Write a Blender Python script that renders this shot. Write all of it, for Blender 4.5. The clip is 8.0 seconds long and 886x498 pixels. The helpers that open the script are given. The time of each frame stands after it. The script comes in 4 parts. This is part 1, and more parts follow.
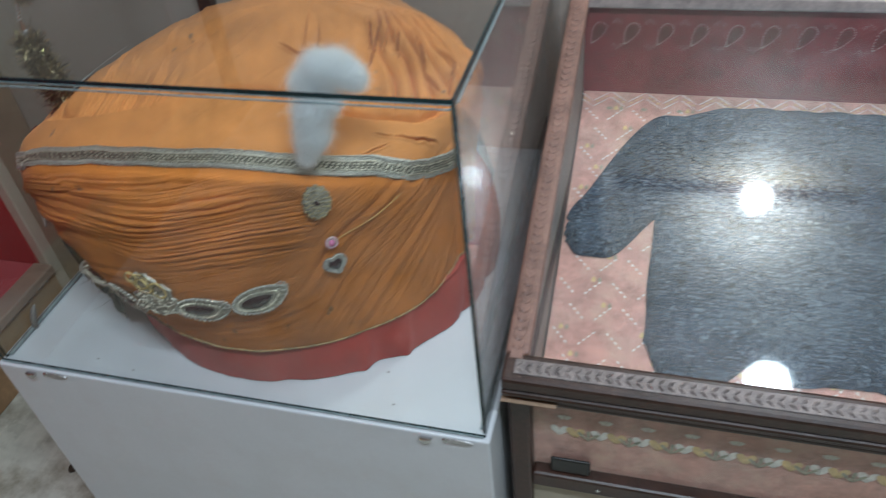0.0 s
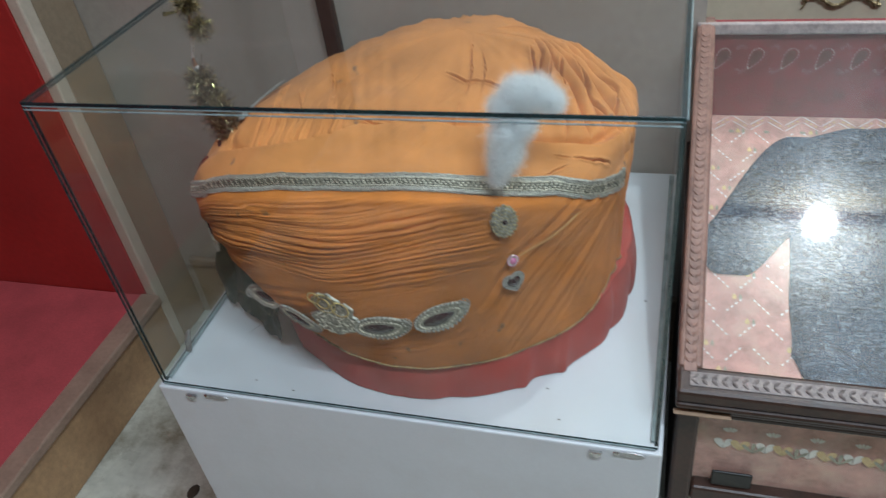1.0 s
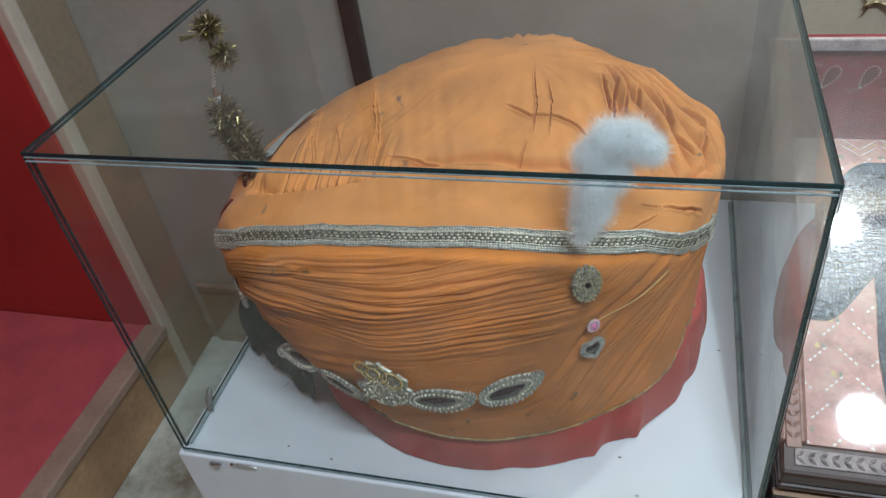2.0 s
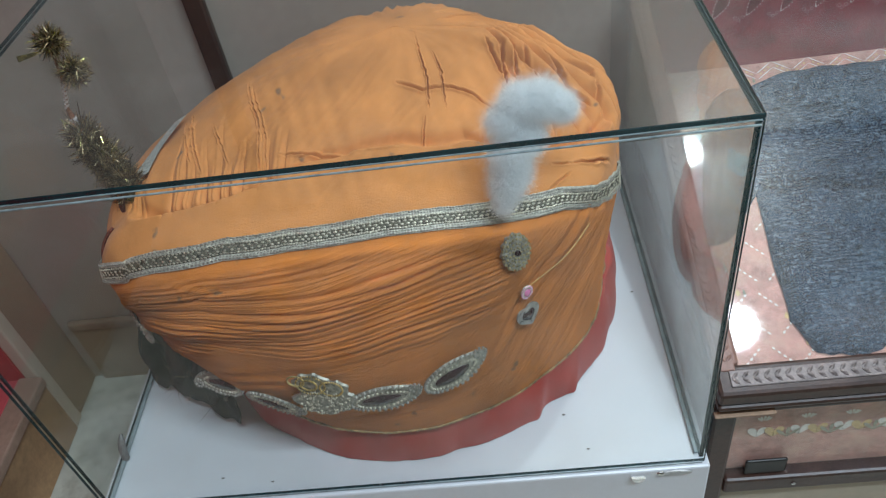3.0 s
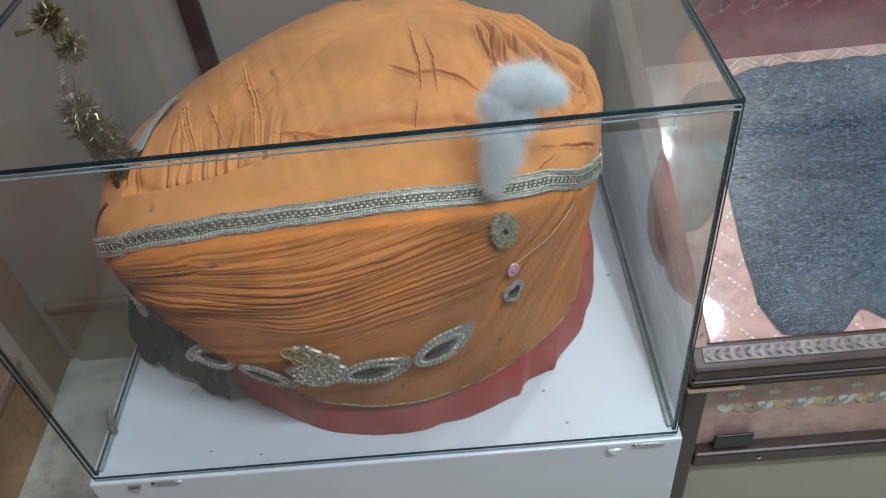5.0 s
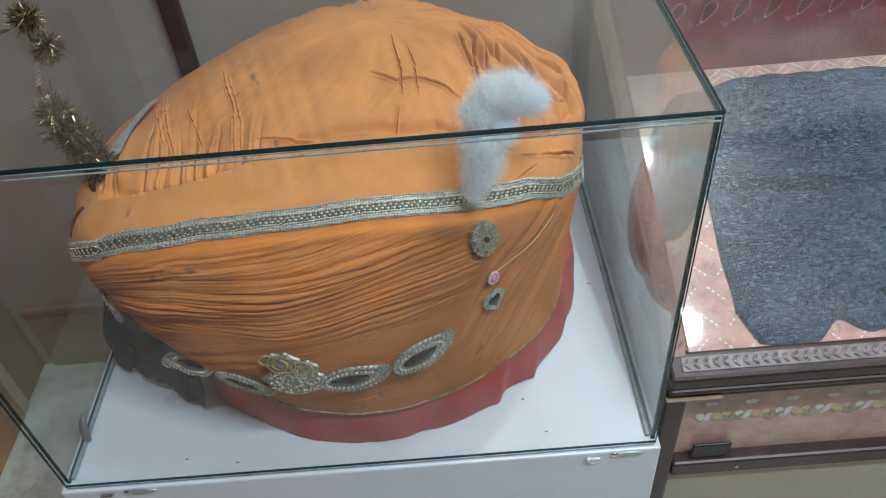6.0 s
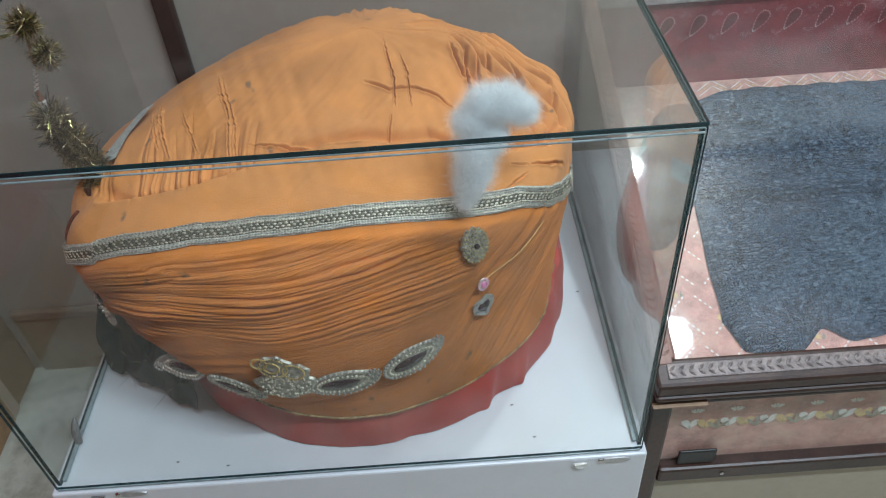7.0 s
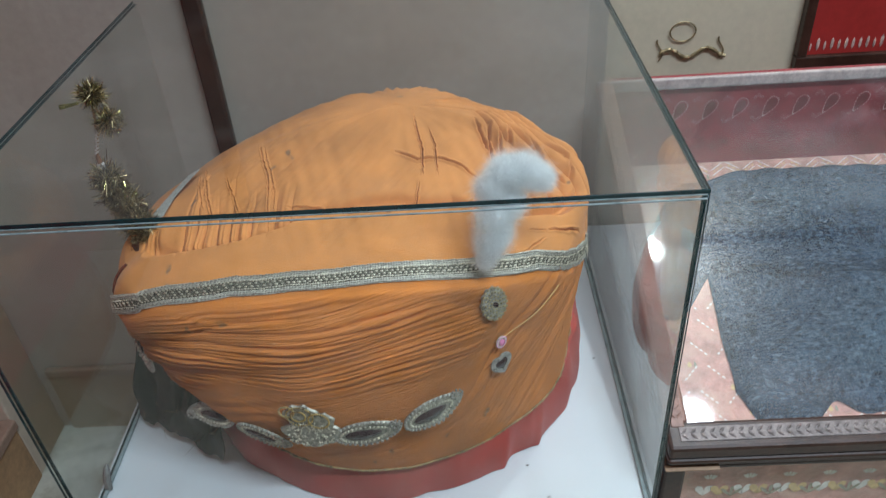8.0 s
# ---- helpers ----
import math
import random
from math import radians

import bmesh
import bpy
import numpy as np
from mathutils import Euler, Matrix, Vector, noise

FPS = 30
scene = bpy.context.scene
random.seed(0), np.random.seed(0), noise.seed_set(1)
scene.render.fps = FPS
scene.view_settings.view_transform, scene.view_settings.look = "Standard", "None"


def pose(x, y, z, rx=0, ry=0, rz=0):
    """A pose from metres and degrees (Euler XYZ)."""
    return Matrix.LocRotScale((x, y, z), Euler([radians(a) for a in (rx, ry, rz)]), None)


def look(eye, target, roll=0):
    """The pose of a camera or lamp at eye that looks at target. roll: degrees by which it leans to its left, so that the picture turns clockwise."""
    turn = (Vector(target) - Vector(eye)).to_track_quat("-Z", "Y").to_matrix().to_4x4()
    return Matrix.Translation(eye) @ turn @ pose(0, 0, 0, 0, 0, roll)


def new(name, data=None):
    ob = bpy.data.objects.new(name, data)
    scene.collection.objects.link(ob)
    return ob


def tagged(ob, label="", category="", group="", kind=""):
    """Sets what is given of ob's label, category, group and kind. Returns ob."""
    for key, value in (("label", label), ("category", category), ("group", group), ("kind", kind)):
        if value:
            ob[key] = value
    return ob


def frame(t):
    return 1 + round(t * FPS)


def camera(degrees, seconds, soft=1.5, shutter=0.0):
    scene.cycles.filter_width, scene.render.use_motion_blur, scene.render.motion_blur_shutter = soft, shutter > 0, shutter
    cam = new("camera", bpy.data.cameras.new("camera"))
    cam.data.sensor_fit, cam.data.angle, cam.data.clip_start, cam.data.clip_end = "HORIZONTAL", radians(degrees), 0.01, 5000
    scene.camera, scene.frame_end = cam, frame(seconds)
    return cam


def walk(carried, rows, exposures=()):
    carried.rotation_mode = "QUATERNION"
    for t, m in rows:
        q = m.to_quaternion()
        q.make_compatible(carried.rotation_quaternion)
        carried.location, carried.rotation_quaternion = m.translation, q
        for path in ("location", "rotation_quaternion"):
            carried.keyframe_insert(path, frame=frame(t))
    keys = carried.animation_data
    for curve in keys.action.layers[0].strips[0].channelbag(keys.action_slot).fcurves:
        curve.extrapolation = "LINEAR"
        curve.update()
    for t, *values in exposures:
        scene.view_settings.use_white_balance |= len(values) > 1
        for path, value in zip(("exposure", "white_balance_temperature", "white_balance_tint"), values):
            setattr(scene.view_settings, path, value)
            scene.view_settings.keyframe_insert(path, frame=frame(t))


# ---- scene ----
cam = camera(59.8, 8.0, soft=1.1, shutter=0.4)
PATH = [
    (0, (0.612, -0.371, 0.904), (0.115, 1.056, -0.406), -7.1),
    (0.5, (0.534, -0.397, 0.876), (0.015, 1.035, -0.42), -5.5),
    (1, (0.491, -0.431, 0.923), (-0.055, 1.043, -0.314), -8.7),
    (1.2, (0.463, -0.427, 0.933), (-0.092, 1.031, -0.317), -8.4),
    (2.3, (0.395, -0.328, 0.917), (-0.062, 1.144, -0.359), -9.3),
    (2.5, (0.383, -0.326, 0.918), (0.04, 1.143, -0.395), -10.1),
    (3, (0.363, -0.331, 0.915), (0.194, 1.132, -0.438), -10.4),
    (3.5, (0.352, -0.343, 0.918), (0.206, 1.091, -0.468), -9.8),
    (4, (0.344, -0.352, 0.921), (0.194, 1.096, -0.449), -9.7),
    (4.5, (0.345, -0.355, 0.923), (0.224, 1.095, -0.448), -8.8),
    (6, (0.347, -0.352, 0.922), (0.312, 1.108, -0.444), -5.6),
    (6.5, (0.347, -0.348, 0.922), (0.325, 1.116, -0.44), -5.2),
    (7, (0.348, -0.36, 0.927), (0.335, 1.115, -0.424), -4.5),
    (7.5, (0.345, -0.388, 0.934), (0.277, 1.153, -0.339), -5.1),
    (8, (0.348, -0.4, 0.938), (0.289, 1.21, -0.246), -4.1),
]
walk(cam, [(t, look(eye, target, roll)) for t, eye, target, roll in PATH], exposures=[(0, -0.13), (0.5, -0.05), (1, 0.06), (2.5, 0.07), (4.5, 0.07), (8, 0.17)])

# ---- world and lamps ----
world = bpy.data.worlds.new("room_world")
scene.world = world
world.use_nodes = True
world.node_tree.nodes["Background"].inputs[0].default_value = (0.9, 0.95, 1.0, 1)
world.node_tree.nodes["Background"].inputs[1].default_value = 0.03


def lamp(name, at, target, sx, sy, watts, colour):
    data = bpy.data.lights.new(name, "AREA")
    data.shape, data.size, data.size_y, data.energy, data.color = "RECTANGLE" if sx > 0.6 else "ELLIPSE", sx, sy, watts, colour
    ob = new(name, data)
    ob.matrix_world = look(at, target)
    return ob


GSLOPE = 0.33
data = bpy.data.lights.new("bulb_light", "POINT")
data.energy, data.color, data.shadow_soft_size = 24.0, (0.83, 0.93, 1.0), 0.032
BULB = Vector((0.908, 0.665, 1.985))
bulb = new("bulb_light", data)
bulb.location = BULB
lamp("panel_light", (0.98, 0.16, 2.05), (0.98, 0.16, 0), 0.12, 0.12, 3.2, (0.77, 0.93, 1.07))
lamp("ceiling_tube_light", (1.02, -0.60, 2.03), (1.02, -0.60, 0), 1.3, 0.10, 29, (0.77, 0.93, 1.08))

# ---- materials ----


def mat(name, colour, rough=0.6, metal=0.0, vary=0.12, scale=30.0, fine=300.0, bump=0.1, dist=0.002, stain=None, stain_amount=0.0, stain_scale=6.0, spec=0.5, sheen=0.0, spots=None):
    """A surface of one base colour with mottling at two sizes, optional stains and fine relief."""
    m = bpy.data.materials.new(name)
    m.use_nodes = True
    nt = m.node_tree
    b = nt.nodes["Principled BSDF"]
    tc = nt.nodes.new("ShaderNodeTexCoord")

    def noise_node(s, detail=5.0, rough_=0.6):
        n = nt.nodes.new("ShaderNodeTexNoise")
        n.inputs["Scale"].default_value, n.inputs["Detail"].default_value, n.inputs["Roughness"].default_value = s, detail, rough_
        nt.links.new(tc.outputs["Object"], n.inputs["Vector"])
        return n

    n1, n2 = noise_node(scale), noise_node(fine, 3.0)
    add = nt.nodes.new("ShaderNodeMath")
    add.operation = "MULTIPLY_ADD"
    nt.links.new(n1.outputs["Fac"], add.inputs[0])
    add.inputs[1].default_value = 0.65
    half = nt.nodes.new("ShaderNodeMath")
    half.operation = "MULTIPLY"
    half.inputs[1].default_value = 0.35
    nt.links.new(n2.outputs["Fac"], half.inputs[0])
    nt.links.new(half.outputs[0], add.inputs[2])
    ramp = nt.nodes.new("ShaderNodeValToRGB")
    lo = tuple(max(0.0, c * (1 - 2.2 * vary)) for c in colour)
    hi = tuple(min(1.0, c * (1 + 1.6 * vary)) for c in colour)
    ramp.color_ramp.elements[0].position, ramp.color_ramp.elements[1].position = 0.3, 0.7
    ramp.color_ramp.elements[0].color, ramp.color_ramp.elements[1].color = (*lo, 1), (*hi, 1)
    nt.links.new(add.outputs[0], ramp.inputs[0])
    out = ramp.outputs[0]
    if stain:
        n3 = noise_node(stain_scale, 6.0, 0.65)
        r3 = nt.nodes.new("ShaderNodeValToRGB")
        r3.color_ramp.elements[0].position, r3.color_ramp.elements[1].position = 0.48, 0.68
        r3.color_ramp.elements[0].color, r3.color_ramp.elements[1].color = (0, 0, 0, 1), (stain_amount,) * 3 + (1,)
        nt.links.new(n3.outputs["Fac"], r3.inputs[0])
        mix = nt.nodes.new("ShaderNodeMix")
        mix.data_type = "RGBA"
        nt.links.new(r3.outputs[0], mix.inputs["Factor"])
        nt.links.new(out, mix.inputs["A"])
        mix.inputs["B"].default_value = (*stain, 1)
        out = mix.outputs["Result"]
    if spots:
        n4 = noise_node(spots[2], 2.0, 0.4)
        r4 = nt.nodes.new("ShaderNodeValToRGB")
        r4.color_ramp.elements[0].position, r4.color_ramp.elements[1].position = 0.715, 0.775
        r4.color_ramp.elements[0].color, r4.color_ramp.elements[1].color = (0, 0, 0, 1), (spots[1],) * 3 + (1,)
        nt.links.new(n4.outputs["Fac"], r4.inputs[0])
        mix = nt.nodes.new("ShaderNodeMix")
        mix.data_type = "RGBA"
        nt.links.new(r4.outputs[0], mix.inputs["Factor"])
        nt.links.new(out, mix.inputs["A"])
        mix.inputs["B"].default_value = (*spots[0], 1)
        out = mix.outputs["Result"]
    nt.links.new(out, b.inputs["Base Color"])
    rr = nt.nodes.new("ShaderNodeMapRange")
    rr.inputs["To Min"].default_value, rr.inputs["To Max"].default_value = max(0.03, rough - 0.12), min(1.0, rough + 0.12)
    nt.links.new(n1.outputs["Fac"], rr.inputs["Value"])
    nt.links.new(rr.outputs[0], b.inputs["Roughness"])
    b.inputs["Metallic"].default_value = metal
    b.inputs["Specular IOR Level"].default_value = spec
    b.inputs["Sheen Weight"].default_value = sheen
    if bump > 0:
        bp = nt.nodes.new("ShaderNodeBump")
        bp.inputs["Strength"].default_value, bp.inputs["Distance"].default_value = bump, dist
        nt.links.new(add.outputs[0], bp.inputs["Height"])
        nt.links.new(bp.outputs[0], b.inputs["Normal"])
    return m


def glass_mat(name, tint, rough=0.0, haze=0.0, streak=1.0, gloss=0.042):
    """Clear sheet glass: mirror gloss over a see-through sheet, with a thin film of dust."""
    m = bpy.data.materials.new(name)
    m.use_nodes = True
    nt = m.node_tree
    nt.nodes.remove(nt.nodes["Principled BSDF"])
    out = nt.nodes["Material Output"]
    tr = nt.nodes.new("ShaderNodeBsdfTransparent")
    tr.inputs[0].default_value = (*tint, 1)
    gl = nt.nodes.new("ShaderNodeBsdfGlossy")
    gl.inputs["Roughness"].default_value = rough
    lw = nt.nodes.new("ShaderNodeLayerWeight")
    lw.inputs["Blend"].default_value = 0.5
    pw = nt.nodes.new("ShaderNodeMath")
    pw.operation = "POWER"
    nt.links.new(lw.outputs["Facing"], pw.inputs[0])
    pw.inputs[1].default_value = 5.0
    fr = nt.nodes.new("ShaderNodeMath")
    fr.operation = "MULTIPLY_ADD"
    nt.links.new(pw.outputs[0], fr.inputs[0])
    fr.inputs[1].default_value, fr.inputs[2].default_value = 0.96, gloss
    if rough > 0:
        # dust film spreads part of the mirror image
        g2 = nt.nodes.new("ShaderNodeBsdfGlossy")
        g2.inputs["Roughness"].default_value = 0.32
        both = nt.nodes.new("ShaderNodeMixShader")
        both.inputs[0].default_value = 0.26
        nt.links.new(gl.outputs[0], both.inputs[1])
        nt.links.new(g2.outputs[0], both.inputs[2])
        gl = both
    mx = nt.nodes.new("ShaderNodeMixShader")
    nt.links.new(fr.outputs[0], mx.inputs[0])
    nt.links.new(tr.outputs[0], mx.inputs[1])
    nt.links.new(gl.outputs[0], mx.inputs[2])
    last = mx
    if haze:
        tc = nt.nodes.new("ShaderNodeTexCoord")
        ns = nt.nodes.new("ShaderNodeTexNoise")
        ns.inputs["Scale"].default_value, ns.inputs["Detail"].default_value, ns.inputs["Distortion"].default_value = 7.0, 4.0, 0.8
        mp = nt.nodes.new("ShaderNodeMapping")
        mp.inputs["Scale"].default_value = (1.0, 1.0 / streak ** 0.5, streak)
        nt.links.new(tc.outputs["Object"], mp.inputs["Vector"])
        nt.links.new(mp.outputs[0], ns.inputs["Vector"])
        mr = nt.nodes.new("ShaderNodeMapRange")
        mr.inputs["From Min"].default_value, mr.inputs["From Max"].default_value = 0.5, 0.85
        mr.inputs["To Min"].default_value, mr.inputs["To Max"].default_value = haze * 0.5, haze * 4.0
        nt.links.new(ns.outputs["Fac"], mr.inputs["Value"])
        df = nt.nodes.new("ShaderNodeBsdfDiffuse")
        df.inputs[0].default_value = (0.75, 0.77, 0.78, 1)
        m2 = nt.nodes.new("ShaderNodeMixShader")
        nt.links.new(mr.outputs[0], m2.inputs[0])
        nt.links.new(mx.outputs[0], m2.inputs[1])
        tl = nt.nodes.new("ShaderNodeBsdfTranslucent")
        tl.inputs[0].default_value = (0.75, 0.77, 0.78, 1)
        dust = nt.nodes.new("ShaderNodeMixShader")
        nt.links.new(df.outputs[0], dust.inputs[1])
        nt.links.new(tl.outputs[0], dust.inputs[2])
        nt.links.new(dust.outputs[0], m2.inputs[2])
        last = m2
    nt.links.new(last.outputs[0], out.inputs["Surface"])
    return m


def glow_mat(name, colour, strength):
    m = bpy.data.materials.new(name)
    m.use_nodes = True
    b = m.node_tree.nodes["Principled BSDF"]
    b.inputs["Base Color"].default_value = (*colour, 1)
    b.inputs["Emission Color"].default_value = (*colour, 1)
    b.inputs["Emission Strength"].default_value = strength
    return m


WALL = mat("painted_wall", (0.40, 0.358, 0.310), 0.6, vary=0.08, scale=5, fine=90, bump=0.15, stain=(0.28, 0.22, 0.17), stain_amount=0.35, stain_scale=3)
CREAM = mat("cream_wall", (0.62, 0.54, 0.41), 0.6, vary=0.06, scale=5, fine=90, bump=0.15, stain=(0.45, 0.36, 0.25), stain_amount=0.3, stain_scale=5)
SKIRT = mat("skirting_paint", (0.33, 0.25, 0.17), 0.5, vary=0.15, scale=8, fine=120, stain=(0.2, 0.13, 0.08), stain_amount=0.5, stain_scale=4)
FLOOR = mat("marble_floor", (0.62, 0.62, 0.54), 0.3, vary=0.12, scale=9, fine=60, bump=0.03, stain=(0.20, 0.165, 0.10), stain_amount=0.85, stain_scale=10)
CEIL = mat("ceiling_white", (0.75, 0.74, 0.70), 0.8, vary=0.04, scale=4, fine=60)
LAMINATE = mat("white_laminate", (0.69, 0.72, 0.75), 0.32, vary=0.02, scale=12, fine=200, bump=0.02, stain=(0.62, 0.62, 0.62), stain_amount=0.35, stain_scale=14)
GLASS = glass_mat("case_glass", (0.965, 0.985, 0.975), haze=0.007)
GLASS_TOP = glass_mat("dusty_top_glass", (0.965, 0.985, 0.975), haze=0.013, streak=0.3)
GLASS_SIDE = glass_mat("smeared_glass", (0.955, 0.975, 0.97), haze=0.060, streak=0.25, gloss=0.09)
GLASS_EDGE = mat("glass_edge", (0.004, 0.026, 0.030), 0.15, vary=0.3, scale=60, fine=400, bump=0.0)
GLASS_RIM = mat("ground_glass_rim", (0.26, 0.33, 0.34), 0.3, vary=0.2, scale=60, fine=400, bump=0.05)
VGLASS = glass_mat("vitrine_glass", (0.96, 0.98, 0.98), rough=0.050, haze=0.026)
STEEL = mat("steel", (0.55, 0.55, 0.54), 0.2, metal=1.0, vary=0.15, scale=90)
SIDEWOOD = mat("grey_side_board", (0.30, 0.27, 0.23), 0.5, vary=0.15, scale=12, fine=150)
ORANGE = mat("saffron_cotton", (0.65, 0.258, 0.078), 0.85, vary=0.13, scale=26, fine=650, bump=0.6, dist=0.0012, stain=(0.42, 0.19, 0.08), stain_amount=0.18, stain_scale=30, spots=((0.16, 0.11, 0.08), 0.75, 85.0), spec=0.2, sheen=0.08)
RED_CLOTH = mat("red_cotton", (0.42, 0.045, 0.035), 0.8, vary=0.12, scale=35, fine=600, bump=0.2, dist=0.0008, stain=(0.5, 0.14, 0.11), stain_amount=0.4, stain_scale=14, spec=0.25, sheen=0.1)
WOOD = mat("dark_wood", (0.048, 0.022, 0.015), 0.35, vary=0.3, scale=25, fine=250, bump=0.2)
CARVED = mat("silvered_carving", (0.20, 0.165, 0.155), 0.42, metal=0.25, vary=0.3, scale=90, fine=400, bump=0.3)
WOOD_LIGHT = mat("carved_wood", (0.24, 0.13, 0.10), 0.38, vary=0.25, scale=40, fine=250, bump=0.3)
PANEL = mat("beige_panel", (0.42, 0.37, 0.28), 0.55, vary=0.06, scale=6, fine=120)
RED_PAINT = mat("red_paint", (0.40, 0.026, 0.022), 0.55, vary=0.12, scale=5, fine=90, stain=(0.30, 0.03, 0.03), stain_amount=0.5, stain_scale=3)
RED_MAT = mat("red_felt", (0.46, 0.07, 0.08), 0.9, vary=0.12, scale=18, fine=300, bump=0.2)
BAR = mat("cream_trim", (0.58, 0.50, 0.40), 0.5, vary=0.08, scale=15, fine=150)
EDGING = mat("edging_strip", (0.34, 0.23, 0.17), 0.45, vary=0.15, scale=15, fine=150)
RISER = mat("stained_plywood", (0.44, 0.27, 0.14), 0.45, vary=0.2, scale=7, fine=120, bump=0.1, stain=(0.20, 0.10, 0.05), stain_amount=0.6, stain_scale=5)
PINK = mat("salmon_print", (0.64, 0.33, 0.27), 0.85, vary=0.2, scale=45, fine=260, bump=0.1, stain=(0.68, 0.44, 0.34), stain_amount=0.7, stain_scale=30)
MAROON = mat("maroon_print", (0.27, 0.045, 0.05), 0.85, vary=0.2, scale=40, fine=260, bump=0.1)
DENIM = mat("indigo_cloth", (0.006, 0.012, 0.026), 0.95, vary=0.6, scale=60, fine=520, bump=0.9, dist=0.003, stain=(0.05, 0.085, 0.135), stain_amount=0.6, stain_scale=26, spec=0.2)


# threads of the cotton: fine relief stretched along the pleats, by the runs stored on the cloth
nt = ORANGE.node_tree
pb = nt.nodes["Principled BSDF"]
last = pb.inputs["Normal"].links[0].from_socket
for run in ("pleat_run", "drawn_run"):
    at_ = nt.nodes.new("ShaderNodeAttribute")
    at_.attribute_name = run
    mp_ = nt.nodes.new("ShaderNodeMapping")
    mp_.inputs["Scale"].default_value = (1.0, 34.0, 0.0)
    ns_ = nt.nodes.new("ShaderNodeTexNoise")
    ns_.inputs["Scale"].default_value, ns_.inputs["Detail"].default_value, ns_.inputs["Roughness"].default_value = 1.0, 4.0, 0.65
    sep_ = nt.nodes.new("ShaderNodeSeparateXYZ")
    ml_ = nt.nodes.new("ShaderNodeMath")
    ml_.operation = "MULTIPLY"
    bp_ = nt.nodes.new("ShaderNodeBump")
    bp_.inputs["Strength"].default_value, bp_.inputs["Distance"].default_value = 0.9, 0.0042
    nt.links.new(at_.outputs["Vector"], mp_.inputs["Vector"])
    nt.links.new(at_.outputs["Vector"], sep_.inputs[0])
    nt.links.new(mp_.outputs[0], ns_.inputs["Vector"])
    nt.links.new(ns_.outputs["Fac"], ml_.inputs[0])
    nt.links.new(sep_.outputs["Z"], ml_.inputs[1])
    nt.links.new(ml_.outputs[0], bp_.inputs["Height"])
    nt.links.new(last, bp_.inputs["Normal"])
    last = bp_.outputs[0]
nt.links.new(last, pb.inputs["Normal"])
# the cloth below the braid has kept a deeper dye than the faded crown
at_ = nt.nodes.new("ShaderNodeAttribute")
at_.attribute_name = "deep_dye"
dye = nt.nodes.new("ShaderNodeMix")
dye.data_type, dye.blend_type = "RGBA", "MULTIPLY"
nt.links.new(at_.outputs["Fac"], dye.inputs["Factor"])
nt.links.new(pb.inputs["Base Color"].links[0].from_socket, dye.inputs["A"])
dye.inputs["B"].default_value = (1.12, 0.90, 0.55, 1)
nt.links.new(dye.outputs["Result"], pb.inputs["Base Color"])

# coarse weave of the garment: threads both ways over the mottling
nt = DENIM.node_tree
pb = nt.nodes["Principled BSDF"]
tc = nt.nodes.new("ShaderNodeTexCoord")
src = pb.inputs["Base Color"].links[0].from_socket
fac = None
for axis in ("X", "Y"):
    wv = nt.nodes.new("ShaderNodeTexWave")
    wv.bands_direction = axis
    wv.inputs["Scale"].default_value, wv.inputs["Distortion"].default_value, wv.inputs["Detail"].default_value, wv.inputs["Detail Scale"].default_value = 100.0, 6.0, 3.0, 3.0
    nt.links.new(tc.outputs["Object"], wv.inputs["Vector"])
    if fac is None:
        fac = wv.outputs["Fac"]
    else:
        ml = nt.nodes.new("ShaderNodeMath")
        ml.operation = "MULTIPLY"
        nt.links.new(fac, ml.inputs[0])
        nt.links.new(wv.outputs["Fac"], ml.inputs[1])
        fac = ml.outputs[0]
mx = nt.nodes.new("ShaderNodeMix")
mx.data_type = "RGBA"
nt.links.new(fac, mx.inputs["Factor"])
nt.links.new(src, mx.inputs["A"])
mx.inputs["B"].default_value = (0.085, 0.130, 0.185, 1)
# worn pale patches and loose pale threads
for sc_, lo_, hi_, amt_, col_ in ((12.0, 0.48, 0.72, 0.40, (0.11, 0.16, 0.20)), (400.0, 0.52, 0.66, 0.65, (0.17, 0.23, 0.30)), (240.0, 0.52, 0.66, 0.78, (0.004, 0.007, 0.014))):
    n_, m_, k_ = nt.nodes.new("ShaderNodeTexNoise"), nt.nodes.new("ShaderNodeMapRange"), nt.nodes.new("ShaderNodeMix")
    n_.inputs["Scale"].default_value, n_.inputs["Detail"].default_value = sc_, 3.0
    mp_ = nt.nodes.new("ShaderNodeMapping")
    mp_.inputs["Scale"].default_value = (0.60, 1.0, 1.0)
    nt.links.new(tc.outputs["Object"], mp_.inputs["Vector"])
    nt.links.new(mp_.outputs[0], n_.inputs["Vector"])
    nt.links.new(n_.outputs["Fac"], m_.inputs["Value"])
    m_.inputs["From Min"].default_value, m_.inputs["From Max"].default_value, m_.inputs["To Max"].default_value = lo_, hi_, amt_
    k_.data_type = "RGBA"
    nt.links.new(m_.outputs[0], k_.inputs["Factor"])
    nt.links.new(mx.outputs["Result"], k_.inputs["A"])
    k_.inputs["B"].default_value = (*col_, 1)
    mx = k_
nt.links.new(mx.outputs["Result"], pb.inputs["Base Color"])

# ---- mesh helpers ----


def part(name, bm, material, parent=None, label="", smooth=False):
    me = bpy.data.meshes.new(name)
    bm.to_mesh(me)
    bm.free()
    for m in (material if isinstance(material, (list, tuple)) else [material]):
        me.materials.append(m)
    if smooth:
        for p in me.polygons:
            p.use_smooth = True
    ob = new(name, me)
    if parent:
        ob.parent = parent
    if label:
        ob["label"] = label
    return ob


